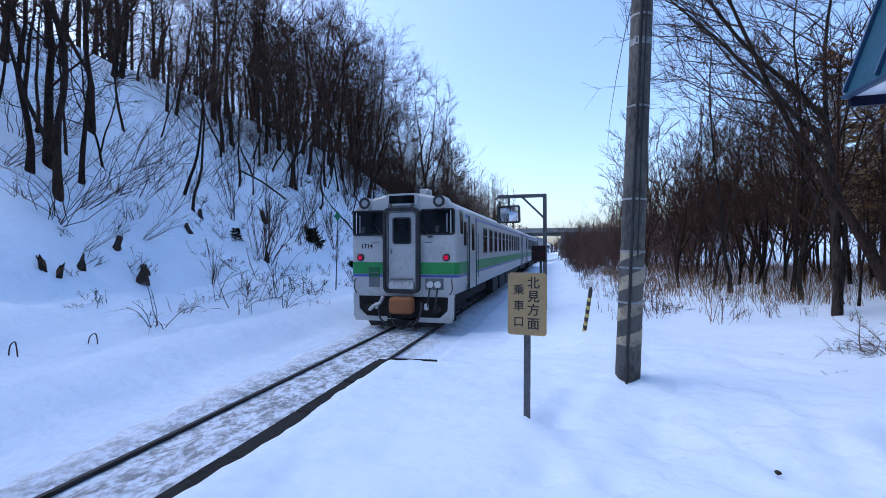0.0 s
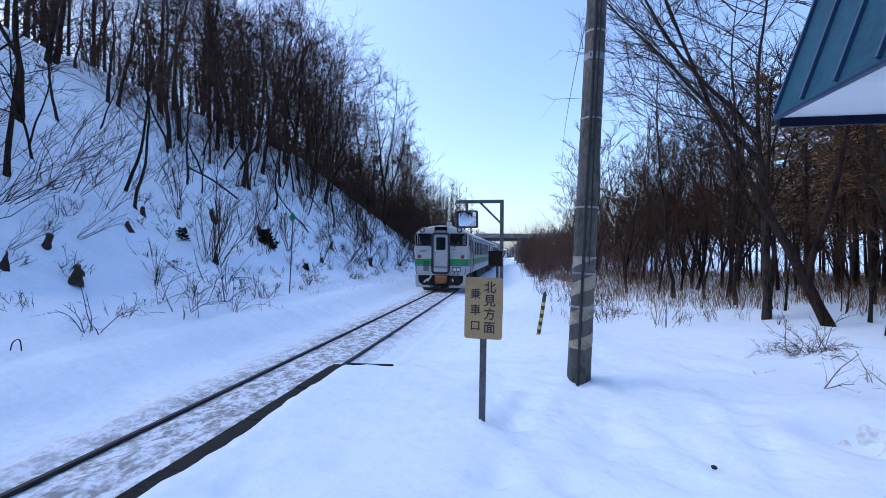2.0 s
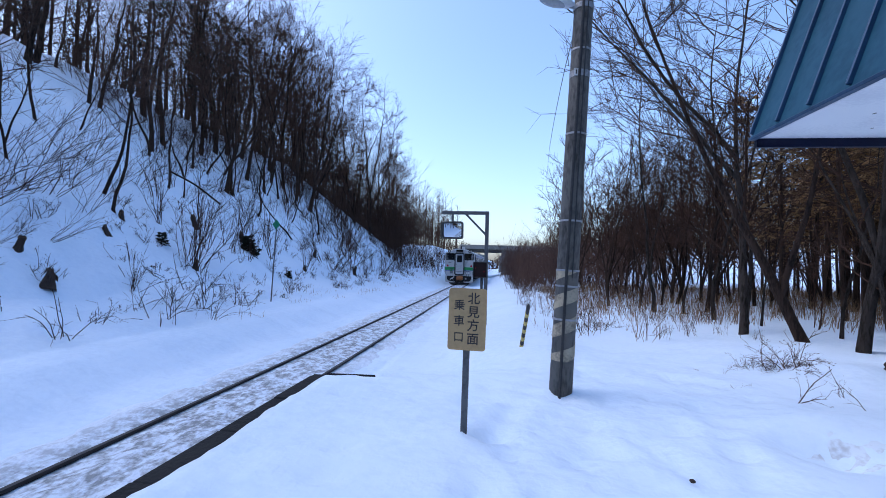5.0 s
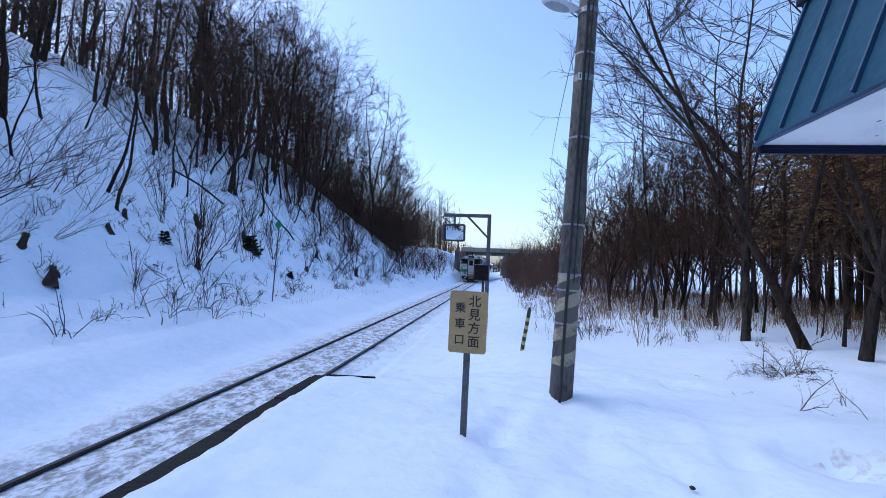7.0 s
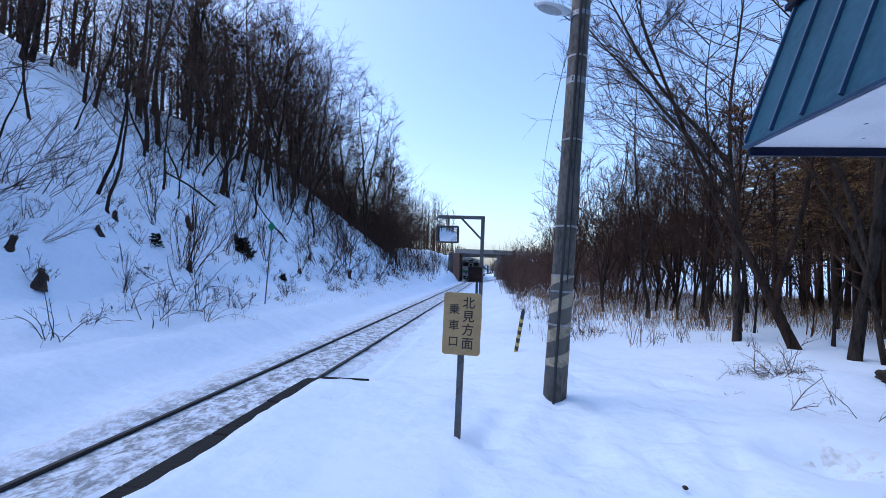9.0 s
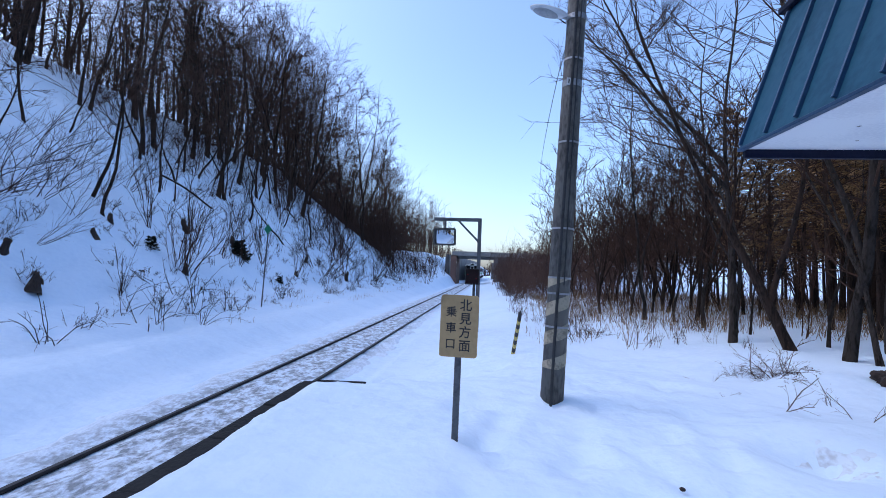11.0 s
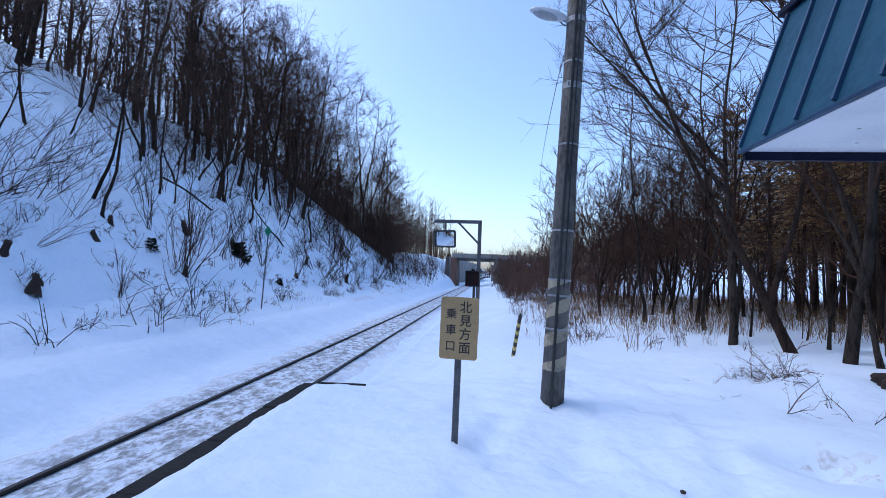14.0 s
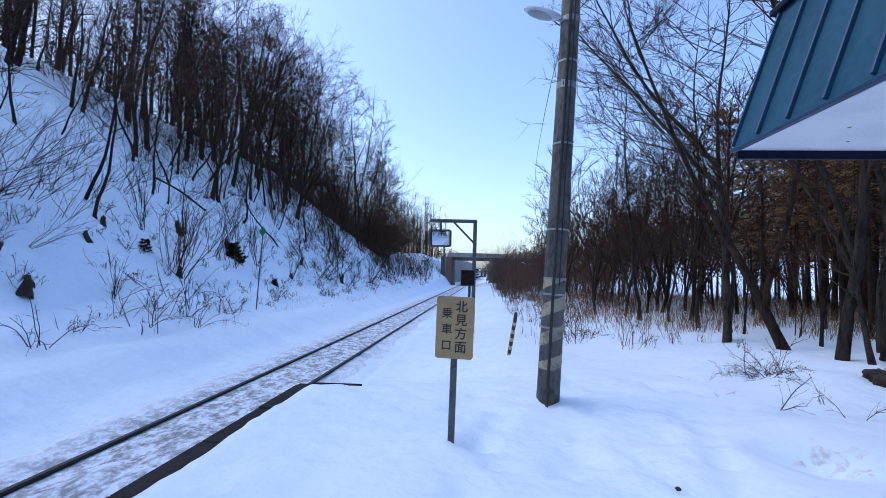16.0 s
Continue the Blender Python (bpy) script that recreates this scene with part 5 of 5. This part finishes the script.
    sow(slim, scatter(44, 90, (7.6, 24), (9.5, 34), 0.8, lambda x, y: x > 7.4 and y > 16 - 0.7 * x + 2, (0.5, 1.1), 6), ("thin bare sapling in the snowy wood", "sapling", "saplings of the wood"))
    grass_patch("dry_grass", 51, 21000, (6.0, 24), (8.6, 30), 0.6, "dry straw-coloured grass blades standing in the snow", lambda x, y: y > 14.5 - 0.55 * (x - 4) + 1.0 * noise.noise((x, y, 0)) and noise.noise((x * 0.7, y * 0.7, 7)) > -0.28)
    grass_patch("verge_grass", 52, 1300, (-5.6, -3.4), (10, 60), 0.32, "short dry grass tips along the snowy verge", lambda x, y: noise.noise((x * 0.9, y * 0.5, 3)) > 0.05)
    grass_patch("verge_grass", 53, 1500, (4.6, 7.5), (9.5, 40), 0.5, "short dry grass tips along the snowy verge", lambda x, y: noise.noise((x * 0.9, y * 0.5, 5)) > -0.1 and x > 4.2 + 0.03 * y)
    verge = [shrub("verge_weed", 320 + i, 1.1, 8, 5, 0.6, 0.006, TWIG, 0.22, 0.02, 0.018) for i in range(3)]
    sow(verge, scatter(45, 110, (4.5, 11), (9.8, 40), 0.5, lambda x, y: x > 4.3 + 0.25 * max(0, 14 - y) and x < 8.2 + 0.1 * y, (0.5, 1.2), 10), ("dry brown weed stalks standing in verge snow", "weed", "weeds of the verge"))
    tangle = [shrub("bramble", 300 + i, 1.35, 30, 6, 2.2, 0.008, TWIG, 0.22, 0.19, 0.02) for i in range(2)]
    sow(tangle, [(7.85, 7.05, 0.62, 0, (0, 0)), (6.36, 11.7, 0.5, 70, (0, 0)), (7.45, 7.2, 0.4, 140, (0, 0)), (8.2, 7.1, 0.45, 210, (0, 0)), (7.95, 7.25, 0.55, 290, (0, 0)), (7.7, 6.95, 0.5, 40, (0, 0))], ("tangled dry bramble arching out of the snow", "bramble", "brambles"))
    loose = [shrub("fallen_twig", 310 + i, 1.0, 3, 5, 1.5, 0.0055, TWIG, 0.05, 0.10) for i in range(2)]
    sow(loose, [(6.9, 5.3, 0.8, 0, (0, 40)), (7.35, 4.85, 0.7, 140, (0, 30)), (7.6, 5.6, 0.8, 120, (0, 45)), (6.9, 6.9, 0.6, 200, (0, 40)), (7.8, 4.3, 0.7, 30, (0, 30)), (6.6, 5.9, 0.4, 70, (0, 20))], ("bare broken twig lying on the snow", "twig", "fallen twigs"))
    r = thing("root_stump", pose(9.0, 6.4, snow_surface(9.0, 6.4), 0, 0, 30) @ Matrix.Scale(0.7, 4), "dark rotten root stump dusted with snow at the wood edge", "stump", "stumps of the wood")
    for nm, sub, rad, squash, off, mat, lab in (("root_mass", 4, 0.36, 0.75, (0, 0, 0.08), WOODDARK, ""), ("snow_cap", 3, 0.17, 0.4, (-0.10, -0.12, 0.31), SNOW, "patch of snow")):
        bm = bmesh.new()
        bmesh.ops.create_icosphere(bm, subdivisions=sub, radius=rad)
        for v in bm.verts:
            v.co *= 1 + 0.45 * noise.noise(v.co * 4.5) + 0.22 * noise.noise(v.co * 12)
            v.co.z *= squash
        bm.transform(Matrix.Translation(off))
        part(nm, bm, mat, r, lab, mat is SNOW)
    V, F = [], []
    tube(V, F, [Vector((0, 0, 0)), Vector((0.25, 0.05, 0.3)), Vector((0.6, 0.1, 0.55)), Vector((0.95, 0.1, 0.95))], [0.13, 0.11, 0.10, 0.08], 9, 0.2)
    put("broken_limb", mesh_of("broken_limb", V, F, WOODDARK, True), r)


def far_wood(name, seed, n, place, h, label):
    """Far trees as one mass of upright, twiggy stems."""
    rnd = random.Random(seed)
    V, F = [], []
    for _ in range(n):
        x, y = place(rnd)
        z, k = ground_height(x, y), h * rnd.uniform(0.6, 1.1)
        top = Vector((x + rnd.gauss(0, 0.4), y, z + k))
        tube(V, F, [Vector((x, y, z - 0.5)), top], [0.14, 0.03], 4)
        for _ in range(26):
            f = rnd.uniform(0.25, 1.0)
            p = Vector((x, y, z)).lerp(top, f)
            a = rnd.uniform(0, 6.28)
            ln = k * 0.2 * rnd.uniform(0.5, 1.2) * (1.2 - 0.6 * f)
            q = p + Vector((math.cos(a) * ln, math.sin(a) * ln, ln * rnd.uniform(0.3, 1.2)))
            tube(V, F, [p, q], [0.045, 0.015], 3)
    tagged(put(name, mesh_of(name, V, F, TWIG)), label, "woods", kind="stuff")


def build_distance():
    far_wood("far_woods", 71, 260, lambda r: (r.uniform(-80, -9), r.uniform(100, 140)), 15, "dark line of bare woods beyond the snowfield")
    far_wood("far_woods", 72, 300, lambda r: (r.uniform(30, 190), r.uniform(150, 190)), 9, "brown woods beyond the sunlit field")
    # added backdrop that keeps bright sky out of the bridge opening
    far_wood("line_end_woods", 75, 150, lambda r: (r.uniform(-22, 24), r.uniform(186, 205)), 4.5, "woods added across the line's end to darken the bridge opening")
    # out of view: added to dim skylight from behind and fill the mirror
    far_wood("rear_woods", 74, 1000, behind, 16, "unseen bare woods on both sides of the line, added behind the platform to cut skylight")
    far_wood("hill_woods", 73, 110, lambda r: (r.uniform(-46, -24), r.uniform(0, 70)), 13, "dense bare wood along the top of the cutting")


def behind(r):
    while True:
        x, y = r.uniform(-45, 50), r.uniform(-70, 4)
        if (x < -9 and y > -70) or (x > 11.5) or (y < -45 and abs(x) > 4):
            return x, y


# ---------------------------------------------------------------- build
build_ground()
build_track()
build_platform()
build_sign()
build_pole()
build_gantry()
build_posts()
build_shelter()
build_bridge()
REAR = build_railcar()
LEAD = copy_thing(REAR, pose(-0.16, 10.5 + 2 * LONG + 0.55, 0, 0, 0, 180))
tagged(LEAD, "white diesel railcar with a green band coupled ahead", "train")
build_left_wood()
build_slope_things()
build_right_wood()
build_distance()


def motions():
    """The train runs away down the line."""
    times = [i * 0.5 for i in range(33)]
    run = lambda t: 10.5 + 5.9 * t + 0.1 * t * t
    walk(REAR, [(t, pose(-0.16, run(t), 0)) for t in times])
    walk(LEAD, [(t, pose(-0.16, run(t) + 2 * LONG + 0.55, 0, 0, 0, 180)) for t in times])


motions()
